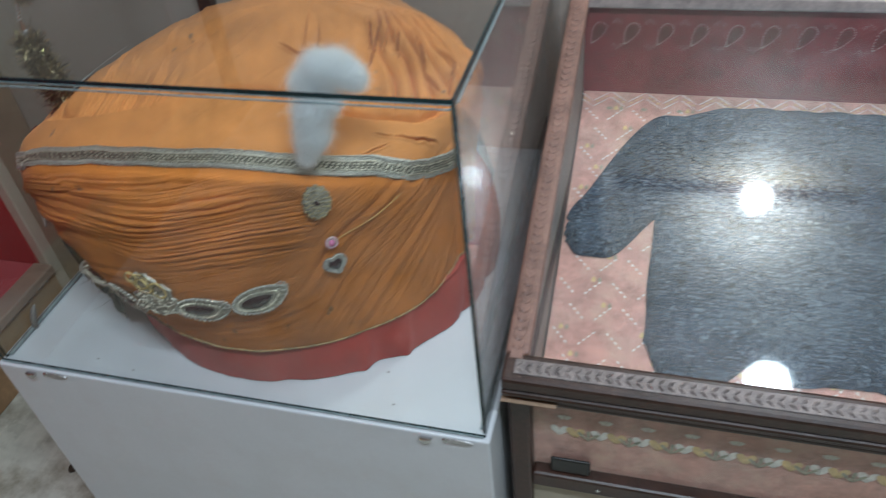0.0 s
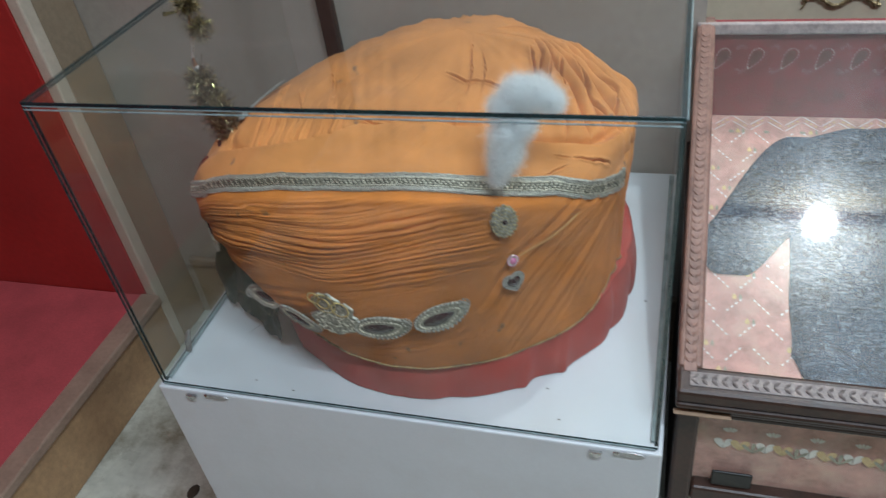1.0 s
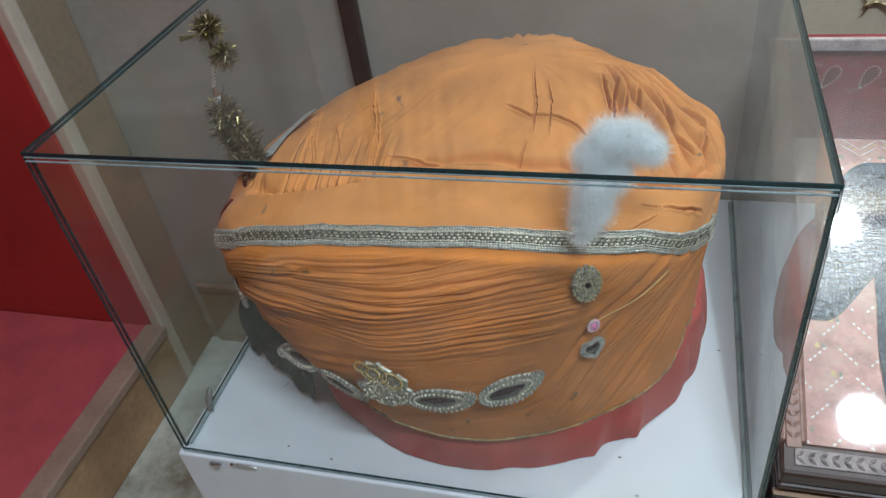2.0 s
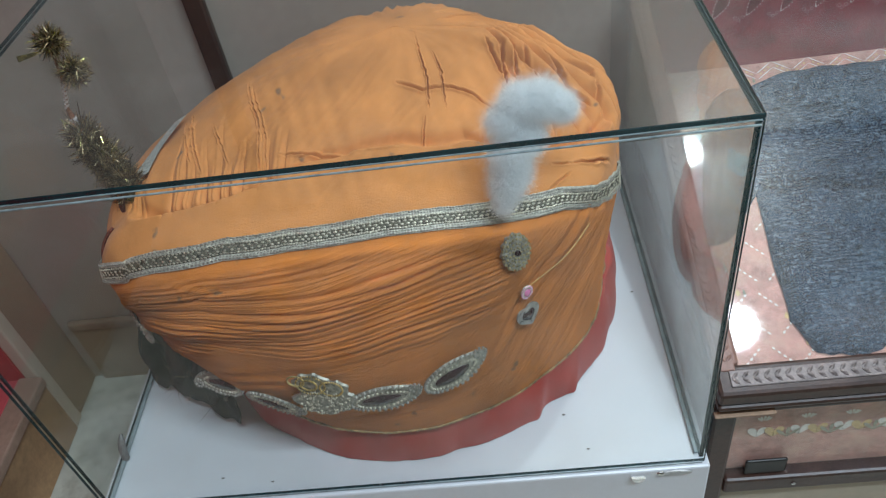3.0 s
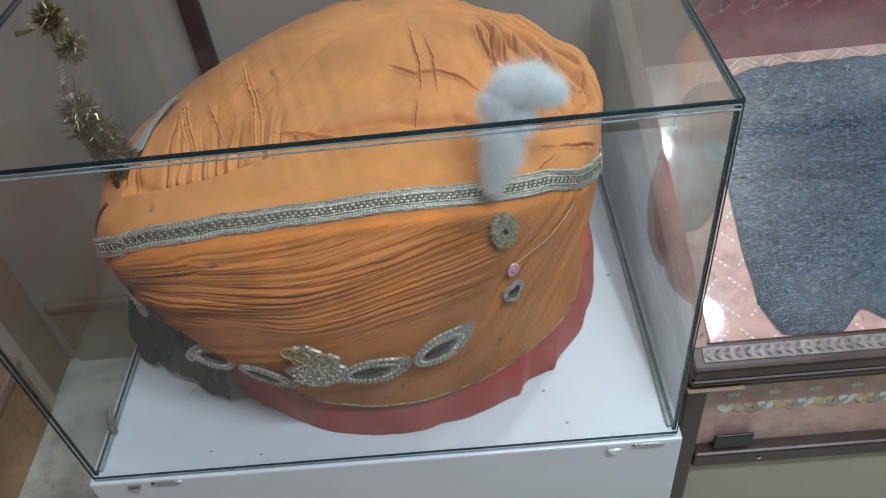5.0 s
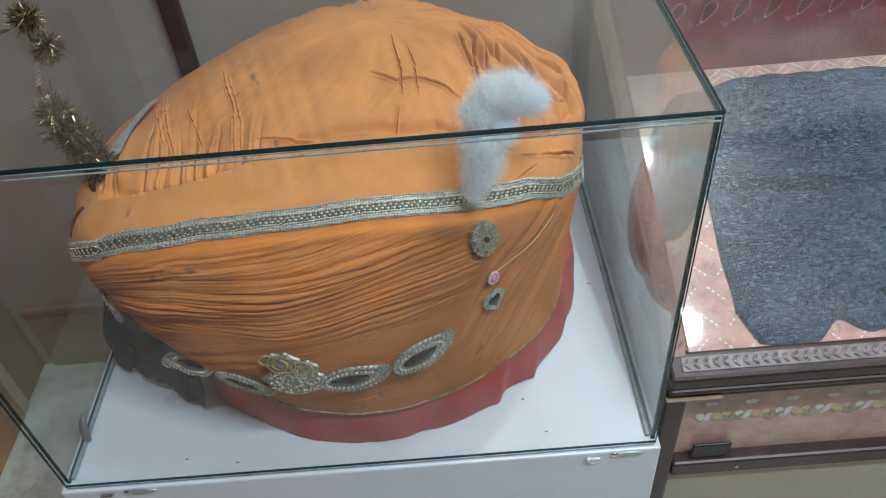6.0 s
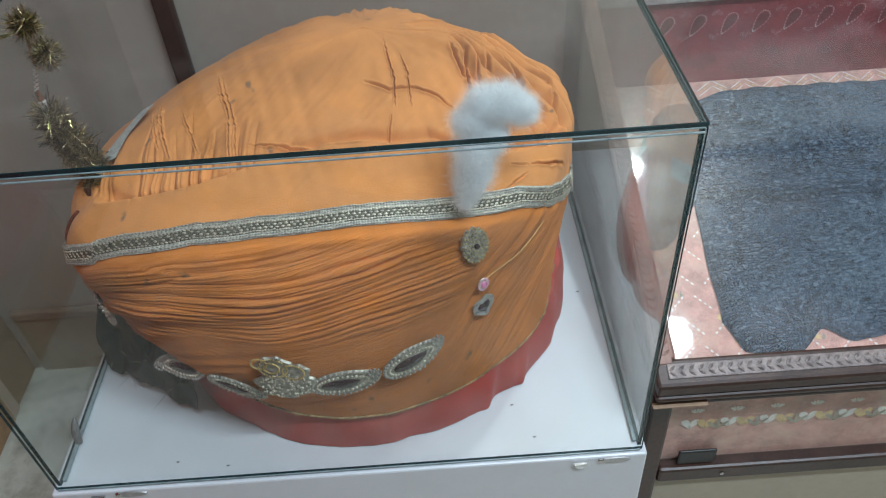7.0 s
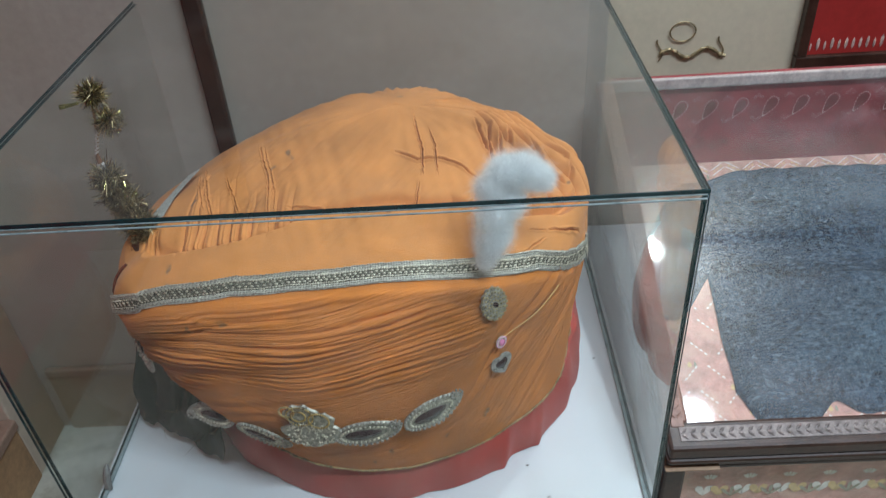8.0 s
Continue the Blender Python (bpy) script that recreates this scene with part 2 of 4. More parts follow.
def empty(name, at=(0, 0, 0)):
    ob = new(name)
    ob.location = at
    ob.empty_display_size = 0.05
    return ob


def box(bm, lo, hi, bevel=0.0, seg=2):
    """An axis-aligned block with rounded edges, added to bm."""
    r = bmesh.ops.create_cube(bm, size=1.0)
    c = [(a + b) / 2 for a, b in zip(lo, hi)]
    s = [abs(b - a) for a, b in zip(lo, hi)]
    bmesh.ops.scale(bm, vec=s, verts=r["verts"])
    bmesh.ops.translate(bm, vec=c, verts=r["verts"])
    if bevel:
        es = list({e for v in r["verts"] for e in v.link_edges})
        bmesh.ops.bevel(bm, geom=es, offset=bevel, segments=seg, affect="EDGES", profile=0.5)
    return bm


def block(name, lo, hi, material, parent=None, bevel=0.0, label=""):
    return part(name, box(bmesh.new(), lo, hi, bevel), material, parent, label)


def grid_mesh(name, P, material, parent=None, label="", closed_u=False, smooth=True, flip=False):
    """A sheet from an array of points P[i, j]."""
    nu, nv = P.shape[:2]
    faces = []
    for i in range(nu if closed_u else nu - 1):
        k = (i + 1) % nu
        for j in range(nv - 1):
            f = (i * nv + j, k * nv + j, k * nv + j + 1, i * nv + j + 1)
            faces.append(f[::-1] if flip else f)
    me = bpy.data.meshes.new(name)
    me.from_pydata(P.reshape(-1, 3).tolist(), [], faces)
    me.materials.append(material)
    if smooth:
        me.polygons.foreach_set("use_smooth", [True] * len(me.polygons))
    me.update()
    ob = new(name, me)
    if parent:
        ob.parent = parent
    if label:
        ob["label"] = label
    return ob


# ---- the room ----
BACK_Y = 0.443
tagged(block("floor", (-2.5, -3.0, -0.12), (3.0, 0.86, 0.0), FLOOR), "mottled grey-green polished marble floor with brown stains", "floor", kind="structure")
RECESS_Y = 0.72
tagged(block("wall_recess", (0.52, RECESS_Y, 0.0), (3.0, 0.85, 2.08), CREAM), "cream painted wall set back behind the vitrine", "wall", kind="structure")
tagged(block("wall_north", (-1.3, BACK_Y, 0.0), (0.52, 0.85, 2.08), WALL), "grey-beige painted wall with faint stains behind the cases", "wall", kind="structure")
tagged(block("wall_south", (-2.5, -3.1, 0.0), (3.0, -3.0, 2.08), WALL), "plain beige painted wall", "wall", kind="structure")
tagged(block("wall_east", (3.0, -3.1, 0.0), (3.1, 0.86, 2.08), WALL), "plain beige painted wall", "wall", kind="structure")
tagged(block("wall_west", (-2.6, -3.1, 0.0), (-2.5, 0.86, 2.08), WALL), "plain beige painted wall", "wall", kind="structure")
tagged(block("ceiling", (-2.6, -3.1, 2.08), (3.1, 0.86, 2.18), CEIL), "plain white painted ceiling", "ceiling", kind="structure")
tagged(block("baseboard", (-0.30, BACK_Y - 0.006, 0.0), (0.52, BACK_Y, 0.118), SKIRT), "brown painted skirting panel along the wall foot", "baseboard", kind="structure")
tagged(block("trim", (-0.30, BACK_Y - 0.012, 0.118), (0.52, BACK_Y, 0.134), mat("trim_paint", (0.26, 0.19, 0.14), 0.5, vary=0.15), bevel=0.004), "thin brown moulding above the skirting panel", "trim", kind="structure")
tagged(block("cornice", (0.52, RECESS_Y - 0.03, 2.03), (3.0, RECESS_Y, 2.055), WOOD), "dark cornice strip at the wall head", "cornice", kind="structure")
tagged(block("wall_batten", (0.052, BACK_Y - 0.012, 0.134), (0.074, BACK_Y, 2.0), WOOD, bevel=0.003), "dark brown wooden batten fixed upright on the wall", "batten")

# ---- red niche with its stage ----
niche = tagged(empty("display_niche", (-0.312, 0.38, 0)), "open red-painted display niche with a felt stage and plywood riser", "niche")


def local(ob, parent):
    ob.location = ob.location - parent.location
    return ob


PX = -0.312
NICHE_Y = 0.346
for nm, lo, hi, m in (
    ("riser", (PX - 0.02, -1.6, 0.0), (PX, NICHE_Y - 0.0005, 0.1098), RISER),
    ("edging", (PX - 0.03, -1.6, 0.110), (PX + 0.006, NICHE_Y - 0.0005, 0.127), EDGING),
    ("stage", (PX - 0.55, -1.6, 0.09), (PX - 0.03, NICHE_Y - 0.0005, 0.124), RED_MAT),
    ("end_panel", (PX - 0.55, NICHE_Y, 0.0), (PX - 0.0225, NICHE_Y + 0.02, 2.05), RED_PAINT),
    ("back_panel", (PX - 0.57, -1.6, 0.0), (PX - 0.55, 0.4425, 2.05), RED_PAINT),
    ("post", (PX - 0.022, NICHE_Y, 0.0), (PX - 0.002, NICHE_Y + 0.022, 2.05), BAR),
    ("jamb", (PX - 0.016, NICHE_Y + 0.0225, 0.0), (PX - 0.005, 0.4425, 2.05), SKIRT),
):
    local(block(nm, lo, hi, m, niche, bevel=0.003), niche)

# ---- glass case on its plinth ----
W, D, Z0, ZT = 0.50, 0.436, 0.35, 0.679
plinth = tagged(empty("display_plinth", (W / 2, D / 2, 0)), "white laminate display plinth with metal glass clips", "plinth")
local(block("body", (-0.004, -0.004, 0.0), (W + 0.004, D, Z0), LAMINATE, plinth, bevel=0.002), plinth)
case = tagged(empty("glass_case", (W / 2, D / 2, Z0)), "clear glass display cover with dark green polished edges", "display case")
T = 0.0036


def pane(name, lo, hi, sheet=GLASS):
    """A sheet of glass whose narrow sides show the dark green of the cut edge."""
    bm = box(bmesh.new(), lo, hi, 0.0005, 1)
    thin = min(range(3), key=lambda i: abs(hi[i] - lo[i]))
    bm.normal_update()
    for f in bm.faces:
        f.material_index = 0 if abs(f.normal[thin]) > 0.9 or f.normal.y > 0.5 else 1
    ob = local(part(name, bm, [sheet, GLASS_EDGE], case), case)
    ob.visible_shadow = False
    return ob


pane("front_pane", (0, 0, Z0 + 0.001), (W, T, ZT - T))
pane("left_pane", (0, T + 0.0005, Z0 + 0.001), (T, D, ZT - T))
pane("right_pane", (W - T, T + 0.0005, Z0 + 0.001), (W, D, ZT - T), GLASS_SIDE)
pane("top_pane", (0, 0, ZT - T + 0.0005), (W, D, ZT), GLASS_TOP)
for nm, lo, hi in (("edge_line", (0.002, -0.0008, ZT - T - 0.0002), (W - 0.002, -0.0001, ZT - T + 0.0007)), ("front_seal", (0.002, -0.0012, ZT - T - 0.0034), (W - 0.002, 0.0, ZT - T - 0.0022)), ("foot_seal", (0.002, -0.0012, Z0 + 0.0012), (W - 0.002, 0.0, Z0 + 0.0030)), ("right_seal", (W, 0.006, ZT - T - 0.0028), (W + 0.0012, D, ZT - T - 0.0008)), ("left_foot_seal", (T, T + 0.004, Z0 + 0.001), (T + 0.003, D - 0.01, Z0 + 0.004)), ("right_foot_seal", (W - T - 0.003, T + 0.004, Z0 + 0.001), (W - T, D - 0.01, Z0 + 0.004))):
    local(block(nm, lo, hi, GLASS_RIM, case, bevel=0.0005, label="pale sealant line"), case)

# ---- turban ----
CX, CY, RX, RY = 0.258, 0.215, 0.197, 0.203
# profile rows: height, and the reach to the right, left, front and back
TZ = np.array([0.395, 0.43, 0.47, 0.51, 0.54, 0.57, 0.59, 0.608, 0.623, 0.631])
TR = np.array([0.962, 0.970, 0.985, 1.012, 1.030, 0.985, 0.805, 0.58, 0.31, 0.0])
TL = np.array([0.95, 1.00, 1.07, 1.14, 1.14, 0.95, 0.78, 0.57, 0.31, 0.0])
TF = np.array([0.942, 0.980, 1.0, 0.97, 0.905, 0.80, 0.62, 0.40, 0.20, 0.0])
TB = np.array([0.94, 0.96, 0.97, 0.94, 0.88, 0.76, 0.62, 0.43, 0.23, 0.0])


def curve(k, table):
    """Smooth values between the rows of a profile."""
    n = len(table)
    i = np.clip(np.floor(k).astype(int), 0, n - 2)
    f = np.clip(k - i, 0, 1)
    p0, p1, p2, p3 = table[np.maximum(i - 1, 0)], table[i], table[i + 1], table[np.minimum(i + 2, n - 1)]
    return p1 + 0.5 * f * (p2 - p0 + f * (2 * p0 - 5 * p1 + 4 * p2 - p3 + f * (3 * (p1 - p2) + p3 - p0)))


def turban_point(u, k, lift=0.0):
    """Places on the wound cloth: u the angle round, k the row of the profile, from the hem (0) to the crown (9)."""
    z = curve(k, TZ)
    c, s = np.cos(u), np.sin(u)
    w = 0.5 + 0.5 * np.tanh(c * 4)
    rx = w * curve(k, TR) + (1 - w) * curve(k, TL)
    v = 0.5 + 0.5 * np.tanh(s * 6)
    ry = v * curve(k, TB) + (1 - v) * curve(k, TF)
    n = 2.1 - 0.25 * v + 0.7 * (1 - 0.72 * w) * (1 - v) * np.exp(-((k - 4.8) / 1.6) ** 2)
    rx = rx * (1 - 0.12 * np.clip(s + 0.25, 0, 1))
    q = (np.abs(c) ** n + np.abs(s) ** n) ** (-1 / n)
    # flat place under the medallion, flared hem beyond it
    d = np.degrees(u) % 360
    q = q * (1 - 0.050 * np.exp(-((d - 306) / 12) ** 2) * np.exp(-((k - 2.5) / 1.7) ** 2) + 0.022 * np.exp(-((d - 328) / 12) ** 2) * np.exp(-(k / 1.2) ** 2))
    top = np.clip((z - 0.55) / 0.077, 0, 1)
    return np.stack([CX + 0.032 * top + (RX * rx * q + lift) * c, CY + 0.03 * top + (RY * ry * q + lift) * s, z + lift * np.clip((k - 4) / 4, 0, 1)], -1)

turban = tagged(empty("turban", (CX, CY, Z0 + 0.05)), "large saffron orange wound turban with silver braid and brooches", "turban")
RNG = np.random.default_rng(7)
DEG = np.degrees
HEM_U = np.array([0, 60, 150, 195, 206, 213, 220, 231, 250, 262, 300, 322, 344, 360])
HEM_K = np.array([0.6, 1.5, 3.0, 4.1, 4.0, 3.72, 3.10, 2.12, 0.68, 0.2, 0.14, 0.28, 0.55, 0.6])
BAND_U = np.array([208, 214.5, 230.5, 241.5, 253.5, 274.5, 286, 298.5, 312.5, 328.5, 345, 358])
BAND_K = np.array([3.4, 3.75, 4.52, 4.88, 5.05, 5.15, 5.12, 4.96, 4.72, 4.15, 3.7, 3.5])
FOLD_U = np.array([205, 216, 231, 242.5, 250, 262, 279, 296, 314, 324.5, 345])
FOLD_K = np.array([4.6, 4.8, 5.44, 5.88, 6.3, 6.44, 6.4, 6.26, 5.6, 5.28, 5.0])


def soft(x, a, b):
    """0 before a, 1 after b, smooth between."""
    t = np.clip((x - a) / (b - a), 0, 1)
    return t * t * (3 - 2 * t)


def between(x, a, b, edge):
    return soft(x, a - edge, a + edge) * (1 - soft(x, b - edge, b + edge))


def waves(x, seed, lo, hi, n=7):
    """A smooth uneven wave of x in -1 to 1."""
    g = np.random.default_rng(seed)
    f, p, a = g.uniform(lo, hi, n), g.uniform(0, 6.28, n), g.uniform(0.4, 1, n)
    return sum(a[i] * np.sin(x * f[i] + p[i]) for i in range(n)) / a.sum()


def line_groove(d, k, pts, width):
    """A narrow uneven furrow along a line of (degrees, row) points, fading at its ends."""
    best, along = np.full(d.shape, 1e9), np.zeros(d.shape)
    d, k = d + 0.7 * waves(k * 7, 61, 0.6, 2.0), k + 0.04 * waves(d / 2.2, 62, 0.6, 2.0)
    n = len(pts) - 1
    for i, ((a, b), (c, e)) in enumerate(zip(pts[:-1], pts[1:])):
        x, y, vx, vy = (d - a) / 12, k - b, (c - a) / 12, e - b
        raw = (x * vx + y * vy) / (vx * vx + vy * vy)
        t = np.clip(raw, 0, 1)
        dist = np.hypot(x - t * vx, y - t * vy)
        along = np.where(dist < best, (i + t) / n, along)
        best = np.minimum(best, dist)
    fade = np.clip(np.sin(np.pi * np.clip(along, 0.0, 1.0)), 0, 1) ** 0.6
    return fade * np.exp(-(best / (width * (0.45 + 0.55 * fade))) ** 2)


CRACKS = (
    (((0.298, 0.239), (0.306, 0.237), (0.310, 0.211), (0.315, 0.188), (0.315, 0.160)), 0.0040, 0.0010),
    (((0.312, 0.152), (0.308, 0.125)), 0.0030, 0.0009),
    (((0.320, 0.215), (0.326, 0.196), (0.328, 0.159)), 0.0030, 0.0009),
    (((0.291, 0.186), (0.311, 0.177), (0.332, 0.181), (0.345, 0.175), (0.360, 0.163)), 0.0060, 0.0019),
    (((0.200, 0.138), (0.224, 0.135), (0.257, 0.127), (0.279, 0.126), (0.299, 0.125)), 0.0060, 0.0014),
    (((0.214, 0.132), (0.224, 0.135)), 0.0030, 0.0010),
    (((0.163, 0.232), (0.179, 0.173), (0.186, 0.114)), 0.0040, 0.0010),
    (((0.169, 0.222), (0.186, 0.158), (0.190, 0.112)), 0.0025, 0.0010),
    (((0.110, 0.224), (0.132, 0.145)), 0.0040, 0.0012),
    (((0.105, 0.217), (0.123, 0.155)), 0.0030, 0.0011),
    (((0.139, 0.190), (0.156, 0.142)), 0.0030, 0.0009),
)
SHOULDER_FOLDS = (
    (((0.361, 0.228), (0.368, 0.211), (0.374, 0.194)), 0.0050, 0.0018),
    (((0.373, 0.221), (0.375, 0.202), (0.377, 0.176)), 0.0070, 0.0018),
    (((0.382, 0.219), (0.384, 0.192)), 0.0050, 0.0016),
    (((0.389, 0.220), (0.394, 0.201), (0.399, 0.190)), 0.0060, 0.0019),
    (((0.398, 0.227), (0.409, 0.213), (0.420, 0.189)), 0.0070, 0.0020),
    (((0.419, 0.187), (0.430, 0.179), (0.437, 0.173)), 0.0060, 0.0020),
    (((0.422, 0.218), (0.439, 0.206), (0.445, 0.168)), 0.0050, 0.0017),
    (((0.399, 0.109), (0.412, 0.112)), 0.0030, 0.0010),
    (((0.414, 0.113), (0.428, 0.119), (0.444, 0.132)), 0.0040, 0.0011),
    (((0.395, 0.092), (0.411, 0.106)), 0.0025, 0.0009),
)


def plan_groove(x, y, pts, width):
    """A furrow along a line of plan points, fading at its ends."""
    x, y = x + 0.0006 * waves(y * 420, 61, 0.5, 2.4), y + 0.0006 * waves(x * 420, 62, 0.5, 2.4)
    best, along, n = np.full(x.shape, 1e9), np.zeros(x.shape), len(pts) - 1
    for i, ((a, b), (c, e)) in enumerate(zip(pts[:-1], pts[1:])):
        vx, vy = c - a, e - b
        t = np.clip(((x - a) * vx + (y - b) * vy) / (vx * vx + vy * vy + 1e-12), 0, 1)
        dist = np.hypot(x - a - t * vx, y - b - t * vy)
        along = np.where(dist < best, (i + t) / n, along)
        best = np.minimum(best, dist)
    fade = np.sin(np.pi * np.clip(along, 0.02, 0.98)) ** 0.5
    return fade * (np.exp(-(best / (width * (0.4 + 0.6 * fade))) ** 2) - 0.22 * np.exp(-((best - 2.6 * width) / (1.6 * width)) ** 2))


def cloth_relief(u, k):
    """Folds, pleats and creases of the wound cloth, as metres outwards."""
    d = DEG(u)
    kb, kf = np.interp(d, BAND_U, BAND_K), np.interp(d, FOLD_U, FOLD_K)
    front = between(d, 212, 338, 6)
    out = 0.0016 * waves(d / 9 + 0.7 * k, 1, 0.3, 1.6) + 0.0010 * waves(d / 4 - 1.3 * k, 2, 0.5, 2.5)
    pp = turban_point(u, k)
    px_, py_ = pp[..., 0], pp[..., 1]
    crown = soft(k, 5.2, 6.4)
    out = out + crown * (0.0020 * waves(px_ * 70 + py_ * 42, 71, 0.4, 1.6) + 0.0013 * waves(py_ * 150 - px_ * 60, 72, 0.4, 1.6) + 0.0008 * waves(px_ * 320 + py_ * 90, 73, 0.5, 1.5) + 0.0004 * waves(px_ * 500 - py_ * 420, 74, 0.5, 1.5))
    # front wrap, whose upper edge stands proud of the crown
    edge_k = kf + 0.10 * waves(d / 5, 3, 0.5, 2.0)
    out = out + front * ((0.0085 + 0.008 * (1 - soft(d, 228, 252))) * (1 - soft(k, edge_k - 0.06, edge_k + 0.06)) - 0.006 * np.exp(-((k - edge_k - 0.14) / 0.10) ** 2) - 0.006)
    # fine pleats below the braid, gathered at their outer end
    gather = 0.55 + 0.45 * soft(d, 216, 262)
    w = (kb - 0.35 - k) / gather + 0.06 * waves(d / 18, 4, 0.4, 1.4) + 0.75 * soft(d, 252, 302)
    fan = between(d, 221, 298, 6) * between(kb - 0.2 - k, 0.30, 2.0 + 0.5 * waves(d / 6, 11, 0.5, 1.5), 0.35)
    pl = np.abs(np.sin(np.pi * (w * 8.6 + 1.25 * waves(w * 2.6 + d / 26, 5, 0.6, 2.0)))) ** 0.5
    pl2 = np.abs(np.sin(np.pi * (w * 15.5 + 1.2 * waves(w * 4 + d / 16, 6, 0.6, 2.0)))) ** 0.6
    amp = 0.55 + 0.6 * waves(w * 4.2 + d / 17, 8, 0.7, 2.2)
    pl3 = np.abs(np.sin(np.pi * (w * 5.2 + 1.5 * waves(w * 1.9 + d / 40, 26, 0.6, 2.0)))) ** 0.35
    out = out + fan * (0.0038 * np.clip(2.1 * amp - 0.55, 0.0, 1.4) * pl + 0.0009 * pl2 + 0.0032 * (pl3 - 1))
    # soft low pleats further down
    low = between(d, 235, 300, 10) * between(k, 0.5, 2.4, 0.5)
    wl = k - 0.022 * (d - 262)
    out = out + low * 0.0010 * waves(wl * 16, 9, 0.8, 1.6)
    # drawn folds beyond the plume, rising outwards
    diag = between(d, 297, 342, 5) * between(k, 0.5, 4.3, 0.4)
    wd = k - 0.10 * (d - 300)
    out = out + diag * (0.0020 * waves(wd * 9, 10, 0.7, 1.8) + 0.0016 * np.abs(np.sin(wd * 5.3 + waves(d / 8, 12, 0.5, 1.5))) ** 0.5)
    # heavy folds over the far shoulder of the crown
    ang, far = np.degrees(np.arctan2(py_ - 0.275, px_ - 0.345)), np.hypot(px_ - 0.345, py_ - 0.275)
    sh = between(ang, -66, -14, 5) * between(far, 0.040, 0.150, 0.016)
    ang = ang + 300 * (far - 0.06) * soft(ang, -62, -15)
    ws = ang + 60 * (far - 0.08) * waves(far * 30, 13, 0.5, 1.5) + 4.0 * waves(ang / 7, 18, 0.5, 1.6)
    out = out + sh * (0.0105 * np.abs(np.sin(ws * 0.40 + 0.9 * waves(far * 60 + ang / 9, 14, 0.6, 1.6))) ** 0.6 - 0.0045) * np.clip(0.8 + 0.7 * waves(ang / 5 + far * 40, 19, 0.5, 1.5), 0.2, 1.4)
    # upright gathers behind the wrap
    xx = turban_point(u, k)[..., 0]
    lf = between(xx, 0.065, 0.205, 0.012) * between(k - kf, 0.10, 1.25 + 0.7 * waves(xx * 260, 22, 0.5, 1.6), 0.3) * between(d, 190, 262, 4)
    wg = xx * 250 + 1.6 * waves(k * 2 + xx * 60, 15, 0.6, 1.6) + 2.6 * waves(xx * 110, 23, 0.5, 1.6)
    out = out + lf * ((0.0105 * np.abs(np.sin(wg)) ** 0.4 + 0.0015 * np.abs(np.sin(2.7 * wg)) - 0.0088) * (0.35 + 0.65 * soft(kf + 0.75 - k, -0.3, 0.4)) * np.clip(0.75 + 0.9 * waves(xx * 190, 24, 0.5, 1.6), 0.1, 1.4))
    # frills round the top
    back = between(np.where(d > 300, d - 360, d), 15, 165, 15)
    out = out + back * between(k, 6.6, 8.2, 0.3) * 0.0045 * waves(d * 1.5 + 2 * k, 17, 0.7, 1.6)
    # worn creases
    for pts, deep, wide in (
        (((233, 3.9), (247, 4.35), (262, 4.62), (276, 4.75)), 0.0014, 0.05),
    ):
        out = out - 1.5 * deep * line_groove(d, k, pts, wide)
    for pts, deep, wide in CRACKS + SHOULDER_FOLDS:
        out = out - 1.35 * deep * plan_groove(px_, py_, pts, 0.40 * wide) * soft(k, 4.4, 4.8)
    return out * (0.06 + 0.94 * (1 - soft(k, 7.4, 8.75)))


def hem_row(u):
    return np.interp(DEG(u), HEM_U, HEM_K)


def on_turban(deg, k, lift=0.0):
    """A place on the cloth with its outward, sideways and upward directions."""
    u = np.radians(deg)
    p = turban_point(np.array(u), np.array(float(k)))
    a = turban_point(np.array(u + 0.02), np.array(float(k))) - p
    b = turban_point(np.array(u), np.array(k + 0.05)) - p
    n = Vector(np.cross(a, b)).normalized()
    t = Vector(a).normalized()
    return Vector(p) + n * (lift + float(cloth_relief(np.array(u), np.array(float(k))))), n, t, n.cross(t)


us = np.radians(np.concatenate([np.linspace(0, 26, 90, endpoint=False), np.linspace(26, 180, 60, endpoint=False), np.linspace(180, 360, 900, endpoint=False)]))
ss = np.concatenate([np.linspace(0, 1, 560)])
U, S = np.meshgrid(us, ss, indexing="ij")
K = hem_row(U) + (8.995 - hem_row(U)) * S
P0 = turban_point(U, K)
GU = (np.roll(P0, -1, 0) - np.roll(P0, 1, 0))
GK = np.gradient(P0, axis=1)
NORM = np.cross(GU, GK)
NORM = NORM / (np.linalg.norm(NORM, axis=-1, keepdims=True) + 1e-12)
NORM[:, -1] = (0, 0, 1)
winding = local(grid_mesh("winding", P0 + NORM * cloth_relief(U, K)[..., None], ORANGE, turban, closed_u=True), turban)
# fine threads that run along the pleats
d_, kb_ = DEG(U), np.interp(DEG(U), BAND_U, BAND_K)
below = 1 - soft(K, kb_ - 0.5, kb_ - 0.25)
w_ = (kb_ - 0.35 - K) / (0.55 + 0.45 * soft(d_, 216, 262)) + 0.75 * soft(d_, 252, 302)
for name_, row_, mask_ in (("pleat_run", w_, below * between(d_, 218, 300, 8)), ("drawn_run", K - 0.06 * (d_ - 300), below * between(d_, 288, 345, 8))):
    at_ = winding.data.attributes.new(name_, "FLOAT_VECTOR", "POINT")
    at_.data.foreach_set("vector", np.stack([d_ / 30, row_, mask_], -1).reshape(-1).astype(np.float32))
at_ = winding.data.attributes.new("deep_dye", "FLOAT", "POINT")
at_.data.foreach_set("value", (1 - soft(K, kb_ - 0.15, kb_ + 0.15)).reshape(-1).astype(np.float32))
